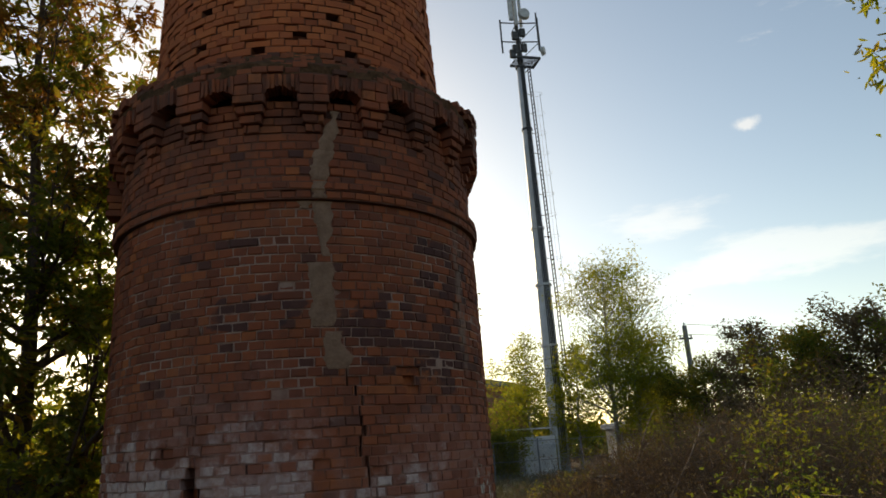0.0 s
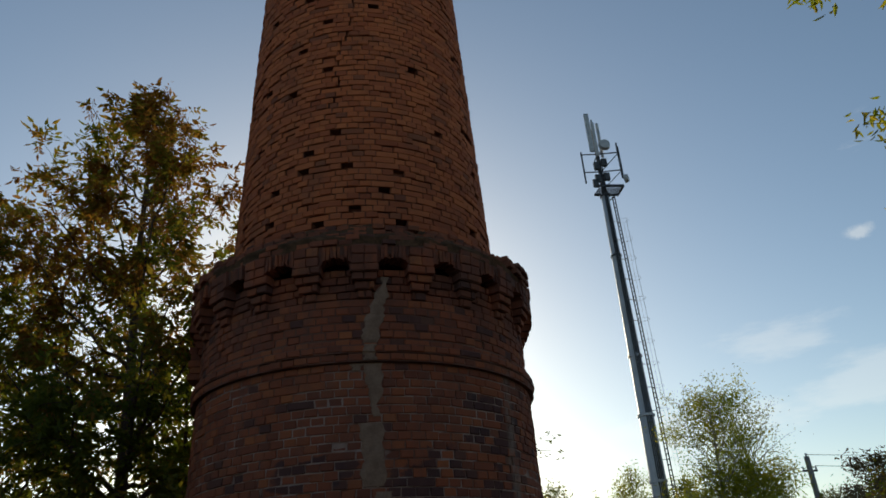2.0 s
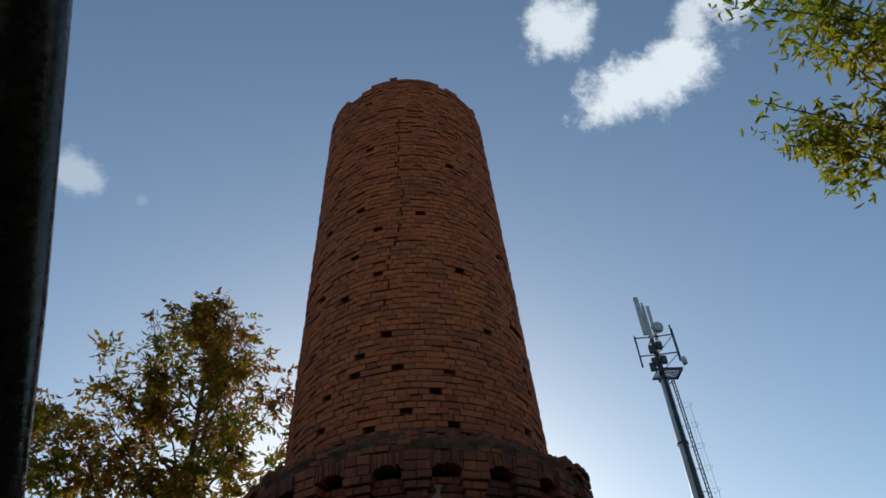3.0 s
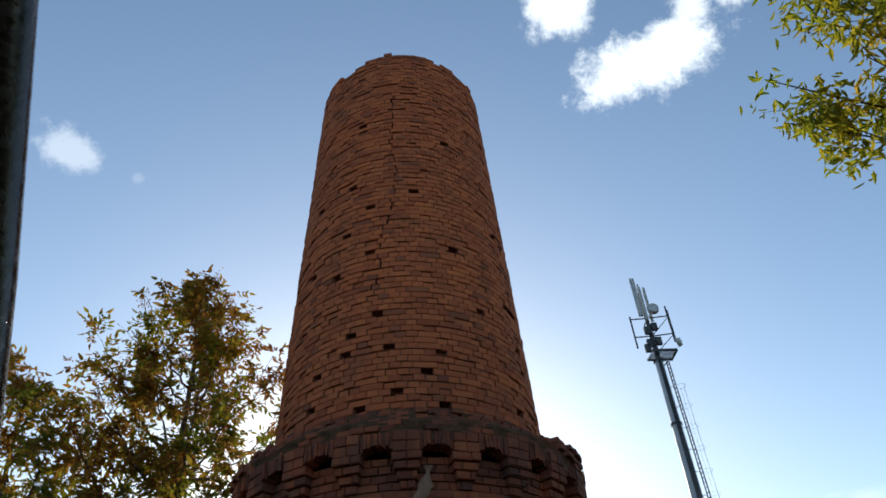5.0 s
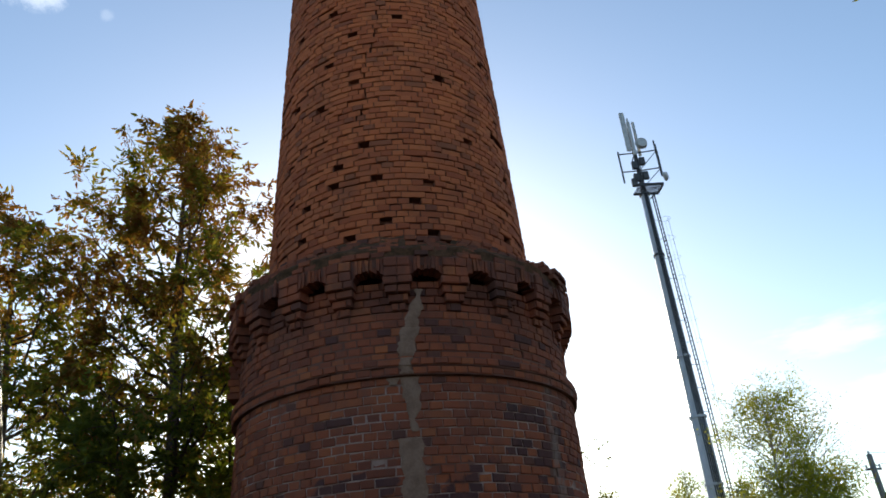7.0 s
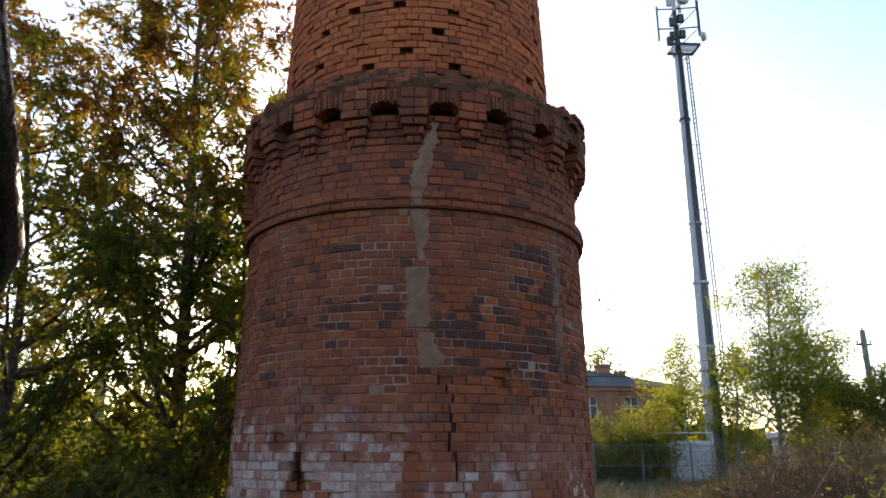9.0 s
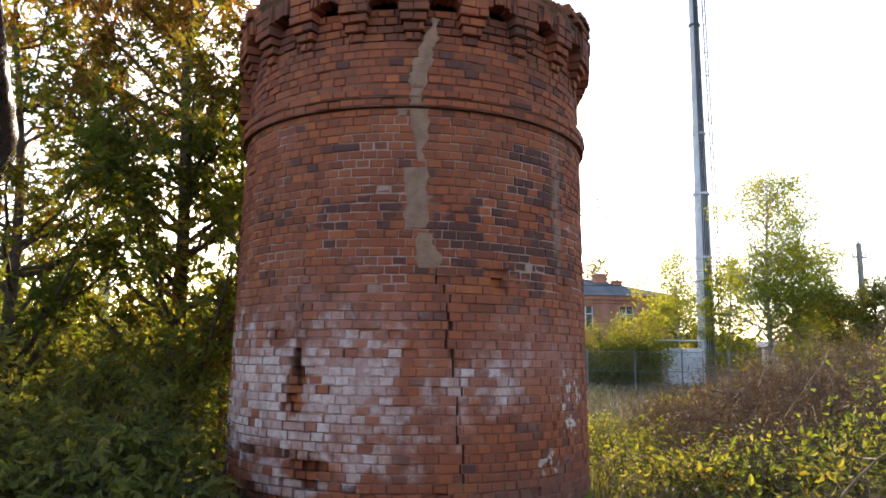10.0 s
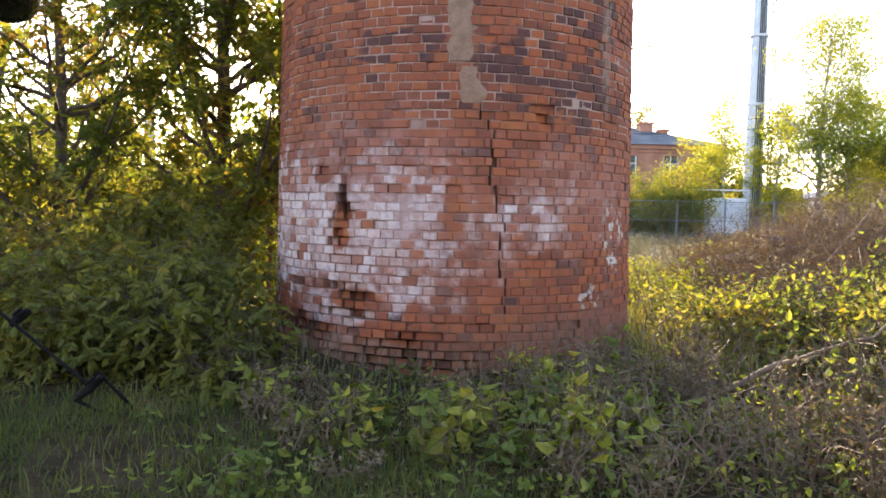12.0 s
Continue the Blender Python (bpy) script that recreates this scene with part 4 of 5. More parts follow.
def build_saplings():
    rnd = random.Random(31)
    for k, (x, y, h, mat) in enumerate(((0.82, -3.2, 0.66, M_WEED), (0.95, -3.3, 0.46, M_WEED), (0.72, -3.0, 0.5, M_WEED), (0.12, -3.3, 0.40, M_WEED), (0.25, -3.0, 0.42, M_HERB), (-0.2, -3.35, 0.36, M_HERB), (-0.05, -3.1, 0.3, M_HERB), (0.4, -3.5, 0.34, M_HERB), (1.3, -3.1, 0.42, M_HERB), (0.55, -2.6, 0.36, M_HERB), (1.12, -3.6, 0.30, M_WEED), (-0.33, -1.98, 0.22, M_LEAF),
                                        (1.2, -2.75, 0.36, M_LEAF), (-0.1, -3.55, 0.28, M_LEAF), (0.8, -3.7, 0.33, M_WEED), (-0.55, -2.9, 0.26, M_LEAF), (-1.25, -2.5, 0.32, M_WEED), (-0.95, -3.1, 0.24, M_LEAF),
                                        (1.75, -2.3, 0.5, M_DRY), (1.6, -3.3, 0.4, M_HERB), (2.2, -1.6, 0.6, M_DRY), (0.85, -2.4, 0.3, M_LEAF), (2.3, -2.9, 0.5, M_DRY), (2.0, -3.6, 0.42, M_DRY), (0.45, -2.2, 0.35, M_DRY))):
        bush("weed", "knee-high weed with pale yellow-green leaves" if mat is not M_DRY else "dry brown weed on the bare soil", (x, y), (0.17, 0.15, h), 7, 46 if mat is not M_DRY else 70, 0.105 if mat is not M_DRY else 0.045, mat, M_TWIG, 500 + k,
             "weeds before the chimney", 0.5, clump=0.035, category="plant", width=0.62)
    more = random.Random(77)
    for k in range(96):
        for _ in range(50):
            x, y = more.uniform(-1.9, 4.2), more.uniform(-4.1, -0.4)
            if math.hypot(x, y) > 2.05 and more.random() < 0.25 + 0.2 * max(0, x + 1):
                break
        mat = more.choice((M_HERB, M_WEED, M_DRY, M_DRY, M_DRY, M_DRY) if x < 1.4 else (M_DRY, M_DRY, M_DRY, M_DRY, M_HERB))
        h = more.uniform(0.16, 0.36) + 0.10 * max(0, x)
        bush("weed", "leafy weed with yellow-green leaves before the chimney" if mat is not M_DRY else "withered brown weed with bare stalks", (x, y), (0.2, 0.18, h), 7, 60 if mat is not M_DRY else 110,
             0.085 if mat is not M_DRY else 0.04, mat, M_TWIG, 700 + k, "weeds before the chimney", 0.4, clump=0.04, category="plant", width=0.55)


build_saplings()


def build_tangle():
    """Thin dead stalks lying and leaning through each other beside the chimney."""
    rnd = random.Random(19)
    sh = Shape()
    for k in range(2100):
        x, y = rnd.uniform(0.3, 7.5), rnd.uniform(-4.2, 6.0)
        if math.hypot(x, y) < 2.0 or rnd.random() > 0.3 + 0.25 * x or math.degrees(math.atan2(x, y + 7.6)) < 19 and y > 1:
            continue
        z = ground_z(x, y)
        L = rnd.uniform(0.25, 0.75) * (1 + 0.2 * x)
        a, e = rnd.uniform(0, 6.28), rnd.uniform(0.15, 1.3)
        d = Vector((math.cos(a) * math.cos(e), math.sin(a) * math.cos(e), math.sin(e))) * L
        p = Vector((x, y, z))
        sh.tube(bent(rnd, p, p + d, 4, 0.08), [q * (1 + 0.12 * x) for q in (0.0038, 0.0034, 0.003, 0.0025, 0.0015)], 4, cap=False)
    tagged(part("dead_stalks", sh, M_TWIG), "tangle of thin dead stalks beside the chimney", "stalks", kind="stuff")


build_tangle()


def branch(label, path, r, twigs, seed, material=None):
    rnd = random.Random(seed)
    th = thing("fallen_branch", label, "branch", path[0], "fallen branches")
    o = Vector(path[0])
    p = [Vector(q) - o for q in path]
    full = []
    for a, b in zip(p, p[1:]):
        full += bent(rnd, a, b, 4, 0.03)[:-1]
    full.append(p[-1])
    sh = Shape()
    sh.tube(full, [r * (1 - 0.75 * i / (len(full) - 1)) for i in range(len(full))], 7)
    part("stem", sh, material or M_TWIG, th, smooth=True)
    tw = Shape()
    for _ in range(twigs):
        s0 = full[rnd.randint(1, len(full) - 1)]
        e = s0 + Vector((rnd.gauss(0.1, 0.2), rnd.gauss(0, 0.2), rnd.gauss(0.08, 0.16)))
        tw.tube(bent(rnd, s0, e, 3, 0.1), [r * 0.32, r * 0.25, r * 0.18, r * 0.08], 4, cap=False)
    part("twigwork", tw, material or M_TWIG, th, kind="stuff")


branch("long bare grey branch lying across the weeds", [(2.05, -2.2, 0.12), (2.6, -2.15, 0.36), (3.15, -2.2, 0.56), (3.9, -2.1, 1.05)], 0.026, 12, 1)
branch("thin bare twig lying in the weeds", [(1.0, -2.2, 0.08), (1.45, -2.0, 0.24), (2.0, -1.75, 0.32)], 0.012, 5, 2)
branch("thin grey twig low over the ground", [(0.9, -3.35, 0.06), (1.5, -3.3, 0.16), (2.3, -3.25, 0.10)], 0.011, 6, 3)
branch("bare forked branch rising from the thicket", [(5.2, 3.4, 0.3), (5.5, 3.7, 1.3), (6.1, 4.0, 2.1)], 0.025, 9, 4)
branch("slanting bare branch in the brambles", [(4.2, 1.2, 0.3), (4.8, 1.5, 1.0), (5.6, 1.8, 1.75)], 0.02, 9, 5)
branch("short bleached stick on the soil", [(-1.45, -2.35, 0.03), (-1.2, -2.6, 0.07)], 0.012, 1, 6)


# ---------------------------------------------------------------- mast, house, fence and the rest
def build_mast():
    X, Y = 17.25, 34.3
    mast = thing("mobile_phone_mast", "tall tapered grey steel mast with ladder and white antennas", "mast", (X, Y, 0))
    pole = Shape()
    hs = [0, 4, 7.6, 11.4, 11.5, 15, 19, 23, 27.0]
    pole.tube([(0, 0, z) for z in hs], [0.53, 0.50, 0.475, 0.45, 0.42, 0.38, 0.34, 0.30, 0.27], 16)
    part("pole", pole, M_STEEL, mast, smooth=True)
    for z, r in ((0.15, 0.74), (7.6, 0.545), (11.45, 0.53), (15.2, 0.45), (22.2, 0.37), (26.9, 0.36)):
        fl = Shape()
        fl.tube([(0, 0, z - 0.07), (0, 0, z + 0.07)], [r, r], 18)
        part("flange", fl, M_STEEL if z < 20 else M_DARKSTEEL, mast)
    lad = Shape()
    for s in (-0.2, 0.2):
        lad.tube([(0.80, s - 0.25, 2.5), (0.72, s - 0.25, 12), (0.50, s - 0.25, 26.8)], [0.042] * 3, 5)
    for k in range(79):
        z = 2.7 + k * 0.305
        x = 0.82 - 0.0125 * (z - 2.5)
        lad.tube([(x, -0.45, z), (x, -0.05, z)], [0.032, 0.032], 4, cap=False)
    for k in range(16):
        z = 3 + k * 1.45
        lad.tube([(0.2, -0.25, z), (0.8 - 0.0125 * (z - 2.5), -0.25, z)], [0.022, 0.022], 4, cap=False)
    part("ladder", lad, M_DARKSTEEL, mast, "thin steel ladder")
    cage = Shape()
    for k in range(15):
        z = 4.5 + k * 1.45
        x = 0.8 - 0.0125 * (z - 2.5)
        cage.tube([(x + 0.36 - 0.36 * math.cos(a), -0.25 + 0.36 * math.sin(a), z) for a in [radians(-150 + 30 * q + 180) for q in range(11)]], [0.011] * 11, 3, cap=False)
    for q in (-0.28, 0, 0.28):
        cage.tube([(1.42 - abs(q) * 0.4, -0.25 + q, 4.5), (1.1 - abs(q) * 0.4, -0.25 + q, 24.8)], [0.009, 0.009], 3, cap=False)
    part("ladder_cage", cage, M_STEEL, mast, "wire hoops round the ladder")
    # platform
    pf = Shape()
    for q in range(9):
        pf.box((-0.5, -0.62 + q * 0.155, 27.35), (1.25, -0.58 + q * 0.155, 27.40))
    pf.box((-0.5, -0.66, 27.28), (1.25, -0.60, 27.46)), pf.box((-0.5, 0.60, 27.28), (1.25, 0.66, 27.46)), pf.box((1.2, -0.66, 27.28), (1.27, 0.66, 27.46))
    pf.tube([(0.25, 0, 26.50), (1.2, 0, 27.30)], [0.04, 0.04], 5)
    part("platform", pf, M_DARKSTEEL, mast, "small dark grating platform")
    head = Shape()
    head.tube([(0, 0, 27.00), (0, 0, 32.60)], [0.16, 0.12], 10)
    for z in (28.90, 30.40):
        head.tube([(-1.15, 0.1, z), (0, 0, z), (1.55, -0.1, z + 0.12)], [0.045] * 3, 6)
        head.tube([(0, 0, z), (0.1, 1.0, z)], [0.045] * 2, 6)
    for z0, z1 in ((27.50, 28.90), (28.90, 30.40)):
        head.tube([(0.05, 0, z0), (1.5, -0.1, z1)], [0.03] * 2, 5)
    part("head_frame", head, M_DARKSTEEL, mast, "dark tubular frame")
    for x, y, z0, z1 in ((-1.15, 0.1, 28.00, 30.60), (1.5, -0.15, 28.30, 31.30), (1.72, 0.2, 28.50, 31.20)):
        sh = Shape()
        sh.tube([(x, y, z0), (x, y, z1)], [0.06, 0.06], 8)
        part("side_pole", sh, M_DARKSTEEL, mast)
    for x, y, z0, z1, wd in ((-0.44, -0.3, 30.40, 33.75, 0.24), (-0.12, -0.38, 30.00, 32.90, 0.15), (0.10, 0.2, 30.90, 33.60, 0.08), (0.42, 0.1, 30.20, 33.20, 0.14)):
        sh = Shape()
        wd *= 0.72
        sh.box((x - wd, y - 0.09, z0), (x + wd, y + 0.09, z1), bevel=0.04)
        sh.tube([(x, y, z0 + 0.4), (0, 0, z0 + 0.4)], [0.04, 0.04], 5)
        part("panel_antenna", sh, M_PANEL, mast, "tall pale panel antenna")
    for x, y, z, r, ay in ((0.50, -0.45, 30.95, 0.44, 0), (1.78, -0.12, 28.30, 0.34, 50)):
        sh = Shape()
        bm = bmesh.new()
        bmesh.ops.create_cone(bm, cap_ends=True, segments=20, radius1=r, radius2=r * 0.82, depth=0.24)
        bm.transform(pose(x, y, z, 90, 0, ay))
        sh.take(bm)
        part("dish", sh, M_PANEL, mast, "round white microwave dish", smooth=False)
    for x, y, z in ((-0.3, -0.25, 29.20), (0.28, -0.25, 29.50), (-0.32, -0.2, 28.20), (0.3, -0.28, 28.30), (-0.55, -0.2, 27.80)):
        sh = Shape()
        sh.box((x - 0.2, y - 0.12, z - 0.3), (x + 0.2, y + 0.12, z + 0.32), bevel=0.03)
        part("radio_unit", sh, M_DARKSTEEL, mast, "dark radio box")
    cab = Shape()
    for k in range(4):
        cab.tube([(-0.2 + 0.12 * k, -0.58 + 0.05 * abs(k - 1.5), 1.2), (-0.15 + 0.1 * k, -0.46, 12), (-0.12 + 0.06 * k, -0.30, 27.10), (0.1 * k - 0.2, -0.25, 29.10)], [0.03] * 4, 4, cap=False)
    part("cable_run", cab, M_DARKSTEEL, mast)


def build_equipment():
    cab = thing("equipment_cabinet", "pale grey steel cabinet at the mast's foot", "cabinet", (14.7, 31.6, 0))
    sh = Shape()
    sh.box((-0.95, -0.5, 0.1), (0.95, 0.5, 2.2), bevel=0.03)
    part("body", sh, M_WHITE, cab)
    for x in (-0.47, 0.47):
        d = Shape()
        d.box((x - 0.42, -0.53, 0.25), (x + 0.42, -0.503, 2.05), bevel=0.008)
        dd = part("door", d, M_WHITE, cab)
        h = Shape()
        h.box((x + 0.3 if x < 0 else x - 0.34, -0.56, 1.05), (x + 0.34 if x < 0 else x - 0.3, -0.532, 1.25))
        part("handle", h, M_DARKSTEEL, dd)
    pl = Shape()
    pl.box((-1.1, -0.65, -0.1), (1.1, 0.65, 0.098))
    part("plinth", pl, M_CONCRETE, cab)
    rail = thing("guard_rail", "white tubular guard frame beside the mast", "rail", (14.1, 31.4, 0))
    for x in (-1.5, 1.4):
        s = Shape()
        s.tube([(x, -0.9, -0.1), (x, -0.9, 2.65)], [0.045, 0.045], 7)
        part("post", s, M_WHITE, rail)
    for z in (2.6, 1.75):
        s = Shape()
        s.tube([(-1.5, -0.9, z), (1.4, -0.9, z)], [0.04, 0.04], 7)
        part("rail_bar", s, M_WHITE, rail)


def build_fence():
    fence = thing("mesh_fence", "grey wire mesh fence on steel posts across the yard", "fence", (0, 28.6, 0))
    for k in range(18):
        s = Shape()
        x = 4.0 + k * 2.4
        s.tube([(x, 0, -0.2), (x, 0, 2.05)], [0.04, 0.04], 6)
        s.tube([(x, 0, 2.05), (x, 0, 2.09)], [0.05, 0.03], 6)
        part("post", s, M_FENCE, fence)
    s = Shape()
    for z in (0.12, 1.0, 1.95):
        s.tube([(4.0, -0.03, z), (44.8, -0.03, z)], [0.016, 0.016], 4)
    part("line_wire", s, M_FENCE, fence)
    net = Shape()
    x = 4.0
    while x < 44.8:
        for s_ in (-1, 1):
            a, b = (x, x + 1.83) if s_ > 0 else (x + 1.83, x)
            net.quad((a - 0.004, -0.05, 0.12), (a + 0.004, -0.05, 0.12), (b + 0.004, -0.05, 1.95), (b - 0.004, -0.05, 1.95))
        x += 0.2
    part("wire_mesh", net, M_FENCE, fence)


def build_house():
    """Two-storey brick house beyond the yard, hipped sheet roof."""
    house = thing("brick_house", "old two-storey red brick house with grey sheet roof and chimneys", "house", (0, 0, 0))
    x0, x1, y0, y1, h = -8.0, 20.0, 46.5, 60.0, 6.2
    wins = [(-5.5 + 3.1 * k, z) for k in range(8) for z in (0.9, 3.75)]
    ww, wh = 1.15, 1.75
    front = Shape()
    xs = sorted({x0, x1, *[q[0] - ww / 2 for q in wins], *[q[0] + ww / 2 for q in wins]})
    zs = sorted({-0.3, h, 0.9, 0.9 + wh, 3.75, 3.75 + wh})
    for a, b in zip(xs, xs[1:]):
        for c, d in zip(zs, zs[1:]):
            if any(abs((a + b) / 2 - wx) < ww / 2 - 0.01 and wz - 0.01 < (c + d) / 2 < wz + wh for wx, wz in wins):
                continue
            front.quad((a, y0, c), (b, y0, c), (b, y0, d), (a, y0, d))
    for wx, wz in wins:
        a, b, c, d = wx - ww / 2, wx + ww / 2, wz, wz + wh
        for p, q in (((a, c), (a, d)), ((a, d), (b, d)), ((b, d), (b, c)), ((b, c), (a, c))):
            front.quad((p[0], y0, p[1]), (q[0], y0, q[1]), (q[0], y0 + 0.4, q[1]), (p[0], y0 + 0.4, p[1]))
    part("front_wall", front, M_HOUSE, house)
    body = Shape()
    body.quad((x1, y0, -0.3), (x1, y1, -0.3), (x1, y1, h), (x1, y0, h))
    body.quad((x0, y1, -0.3), (x0, y0, -0.3), (x0, y0, h), (x0, y1, h))
    body.quad((x1, y1, -0.3), (x0, y1, -0.3), (x0, y1, h), (x1, y1, h))
    part("side_walls", body, M_HOUSE, house)
    for wx, wz in wins:
        w_ = Shape()
        w_.box((wx - ww / 2, y0 + 0.2, wz), (wx + ww / 2, y0 + 0.24, wz + wh))
        pane = part("window", w_, M_GLASS, house)
        fr = Shape()
        for a, b in (((wx - ww / 2, wz), (wx - ww / 2 + 0.09, wz + wh)), ((wx + ww / 2 - 0.09, wz), (wx + ww / 2, wz + wh)), ((wx - 0.04, wz), (wx + 0.04, wz + wh)),
                     ((wx - ww / 2, wz + wh * 0.66), (wx + ww / 2, wz + wh * 0.66 + 0.07))):
            fr.box((a[0], y0 + 0.15, a[1]), (b[0], y0 + 0.197, b[1]))
        part("window_frame", fr, M_WHITE, pane)
    for z, t, o in ((3.1, 0.22, 0.08), (5.75, 0.2, 0.1), (6.0, 0.3, 0.25)):
        c = Shape()
        c.box((x0 - o, y0 - o, z), (x1 + o, y0 - 0.003, z + t))
        c.box((x1 + 0.003, y0 - o, z), (x1 + o, y1 + o, z + t))
        part("brick_cornice", c, M_HOUSE, house)
    r = Shape()
    e, zt = 0.45, 8.5
    A, B, Cc, D = (x0 - e, y0 - e, 6.31), (x1 + e, y0 - e, 6.31), (x1 + e, y1 + e, 6.31), (x0 - e, y1 + e, 6.31)
    E, F = (x0 + 6, (y0 + y1) / 2, zt), (x1 - 6.5, (y0 + y1) / 2, zt)
    r.quad(A, B, F, E), r.quad(B, Cc, F), r.quad(Cc, D, E, F), r.quad(D, A, E), r.quad(D, Cc, B, A)
    roof = part("roof", r, M_ROOF, house, "grey sheet-metal hip roof")
    for x, y, z0, z1, s in ((13.0, 52.0, 7.2, 9.1, 0.7), (15.4, 51.2, 6.8, 8.3, 0.5), (16.6, 50.4, 6.6, 7.7, 0.35)):
        c = Shape()
        c.box((x - s, y - s, z0), (x + s, y + s, z1), bevel=0.03)
        c.box((x - s - 0.1, y - s - 0.1, z1), (x + s + 0.1, y + s + 0.1, z1 + 0.18), bevel=0.03)
        part("chimney_stack", c, M_HOUSE, roof)


def build_small_buildings():
    shed = thing("low_shed", "low pale shed with blue-grey roof beyond the fence", "shed", (28.2, 44, 0))
    s = Shape()
    s.box((-1.0, 0, -0.2), (1.4, 4, 2.6))
    part("walls", s, M_WHITE, shed)
    s = Shape()
    s.box((-1.3, -0.35, 2.603), (1.7, 4.3, 3.1), bevel=0.05)
    part("roof", s, M_BLUE, shed)
    panel = thing("sheet_fence", "blue-grey sheet fence seen through the bushes", "fence", (-9, 22, 0))
    for k in range(16):
        s = Shape()
        x = -9 + k * 1.15
        s.box((x, 0, -0.1), (x + 1.12, 0.05, 2.6 + 0.03 * (k % 3)), bevel=0.01)
        part("panel", s, M_BLUE, panel)
    post = thing("concrete_post", "grey concrete post standing behind the wood", "post", (-8.2, 12.0, 0))
    s = Shape()
    s.tube([(0, 0, -0.3), (0, 0, 4.6)], [0.17, 0.13], 8)
    part("shaft", s, M_CONCRETE, post)
    s = Shape()
    s.box((-0.2, -0.2, 4.6), (0.2, 0.2, 4.72), bevel=0.02)
    part("cap", s, M_CONCRETE, post)


def build_power_line():
    pole = thing("utility_pole", "grey weathered utility pole carrying overhead wires", "pole", (23.9, 29.8, 0))
    s = Shape()
    s.tube([(0, 0, -0.3), (0.03, 0, 4), (0.0, 0, 7.9)], [0.19, 0.17, 0.14], 9)
    part("pole_shaft", s, M_FENCE, pole)
    s = Shape()
    s.box((-0.42, -0.05, 7.1), (0.42, 0.05, 7.2), bevel=0.01)
    part("crossarm", s, M_DARKSTEEL, pole)
    for x in (-0.36, 0.36, 0.0):
        i = Shape()
        zz = 7.2 if x else 7.9
        i.tube([(x, 0, zz), (x, 0, zz + 0.07), (x, 0, zz + 0.15), (x, 0, zz + 0.2)], [0.03, 0.06, 0.055, 0.02], 7)
        part("insulator", i, M_PANEL, pole)
    for k, (a, b, sag) in enumerate((((23.54, 29.8, 7.35), (6.0, 36.0, 7.3), 0.8), ((24.26, 29.8, 7.35), (7.0, 37.5, 6.3), 0.8), ((23.9, 29.8, 8.0), (60.0, 26.0, 8.6), 0.9), ((24.26, 29.8, 7.4), (60.0, 25.0, 7.6), 0.9))):
        wv = Shape()
        A, B = Vector(a), Vector(b)
        wv.tube([A.lerp(B, q / 14) - Vector((0, 0, sag * 4 * (q / 14) * (1 - q / 14))) for q in range(15)], [0.014] * 15, 4)
        tagged(part("overhead_wire", wv, M_BLACK), "thin sagging overhead wire", "wire", "overhead wires")


def build_pipe():
    """Black wrapped pipe that comes down beside the path and ends in an elbow, held by a post behind the path."""
    pipe = thing("overhead_pipe", "thick black wrapped pipe slanting overhead with a bent end", "pipe", (0, 0, 0))
    s = Shape()
    path = [(-2.45, -3.75, 2.55), (-2.28, -3.90, 2.50), (-2.12, -4.10, 2.62), (-1.98, -4.55, 3.02), (-1.81, -5.3, 3.80), (-1.66, -6.1, 4.62), (-1.40, -7.5, 6.1), (-1.2, -8.6, 7.2)]
    s.tube(path, [0.15, 0.165, 0.17, 0.165, 0.165, 0.165, 0.165, 0.165], 20)
    part("pipe_body", s, M_WRAP, pipe, smooth=True)
    q = Shape()
    q.tube([(-1.2, -8.6, -0.2), (-1.2, -8.6, 7.3)], [0.07, 0.07], 10)
    part("support_post", q, M_DARKSTEEL, pipe)


def build_stake():
    stake = thing("iron_stake", "black iron rod with clamp and two prongs stuck in the soil", "stake", (-2.08, -2.75, -0.03))
    s = Shape()
    s.tube([(-0.33, -0.06, 0.24), (-0.78, -0.15, 0.66), (-1.25, -0.24, 1.10)], [0.012] * 3, 8)
    part("rod", s, M_BLACK, stake)
    for z, x, L in ((0.24, -0.33, 0.12), (0.70, -0.80, 0.08)):
        c = Shape()
        c.tube([(x - 0.10 * L / 0.17, -0.1, z - L * 0.55), (x, -0.07, z), (x + 0.10 * L / 0.17, -0.04, z + L * 0.55)], [0.026, 0.034, 0.026], 9)
        clamp = part("clamp", c, M_BLACK, stake)
        for q in range(9):
            a = q * 0.7
            u = (q - 4) / 4
            p = (x + 0.10 * u * L / 0.17 + 0.02 * math.cos(a), -0.07 + 0.024 * math.sin(a), z + L * 0.55 * u + 0.02 * math.sin(a * 2))
            w_ = Shape()
            w_.tube([(p[0] - 0.03, p[1], p[2] - 0.01), (p[0] + 0.02, p[1] - 0.01, p[2] + 0.03)], [0.016, 0.011], 6)
            part("wire_wrap", w_, M_BLACK, clamp)
    for a, b in (((-0.30, -0.04, 0.34), (0.06, 0.04, -0.08)), ((-0.42, -0.10, 0.16), (-0.02, 0.0, -0.08))):
        p = Shape()
        p.tube([a, b], [0.013, 0.010], 6)
        part("prong", p, M_BLACK, stake)


def build_light_block_wall():
    """Unseen wall, added behind the path to hold sky light off the chimney's foot."""
    s = Shape()
    s.box((-24, -19.0, -0.3), (24, -18.4, 6.8))
    s.box((-24.2, -19.2, 6.803), (24.2, -18.2, 7.0))
    tagged(part("wall_south", s, M_RENDER), "unseen grey wall added to block sky light behind the path", "wall", kind="structure")


build_light_block_wall()
build_mast()
build_equipment()
build_fence()
build_house()
build_small_buildings()
build_power_line()
build_pipe()
build_stake()
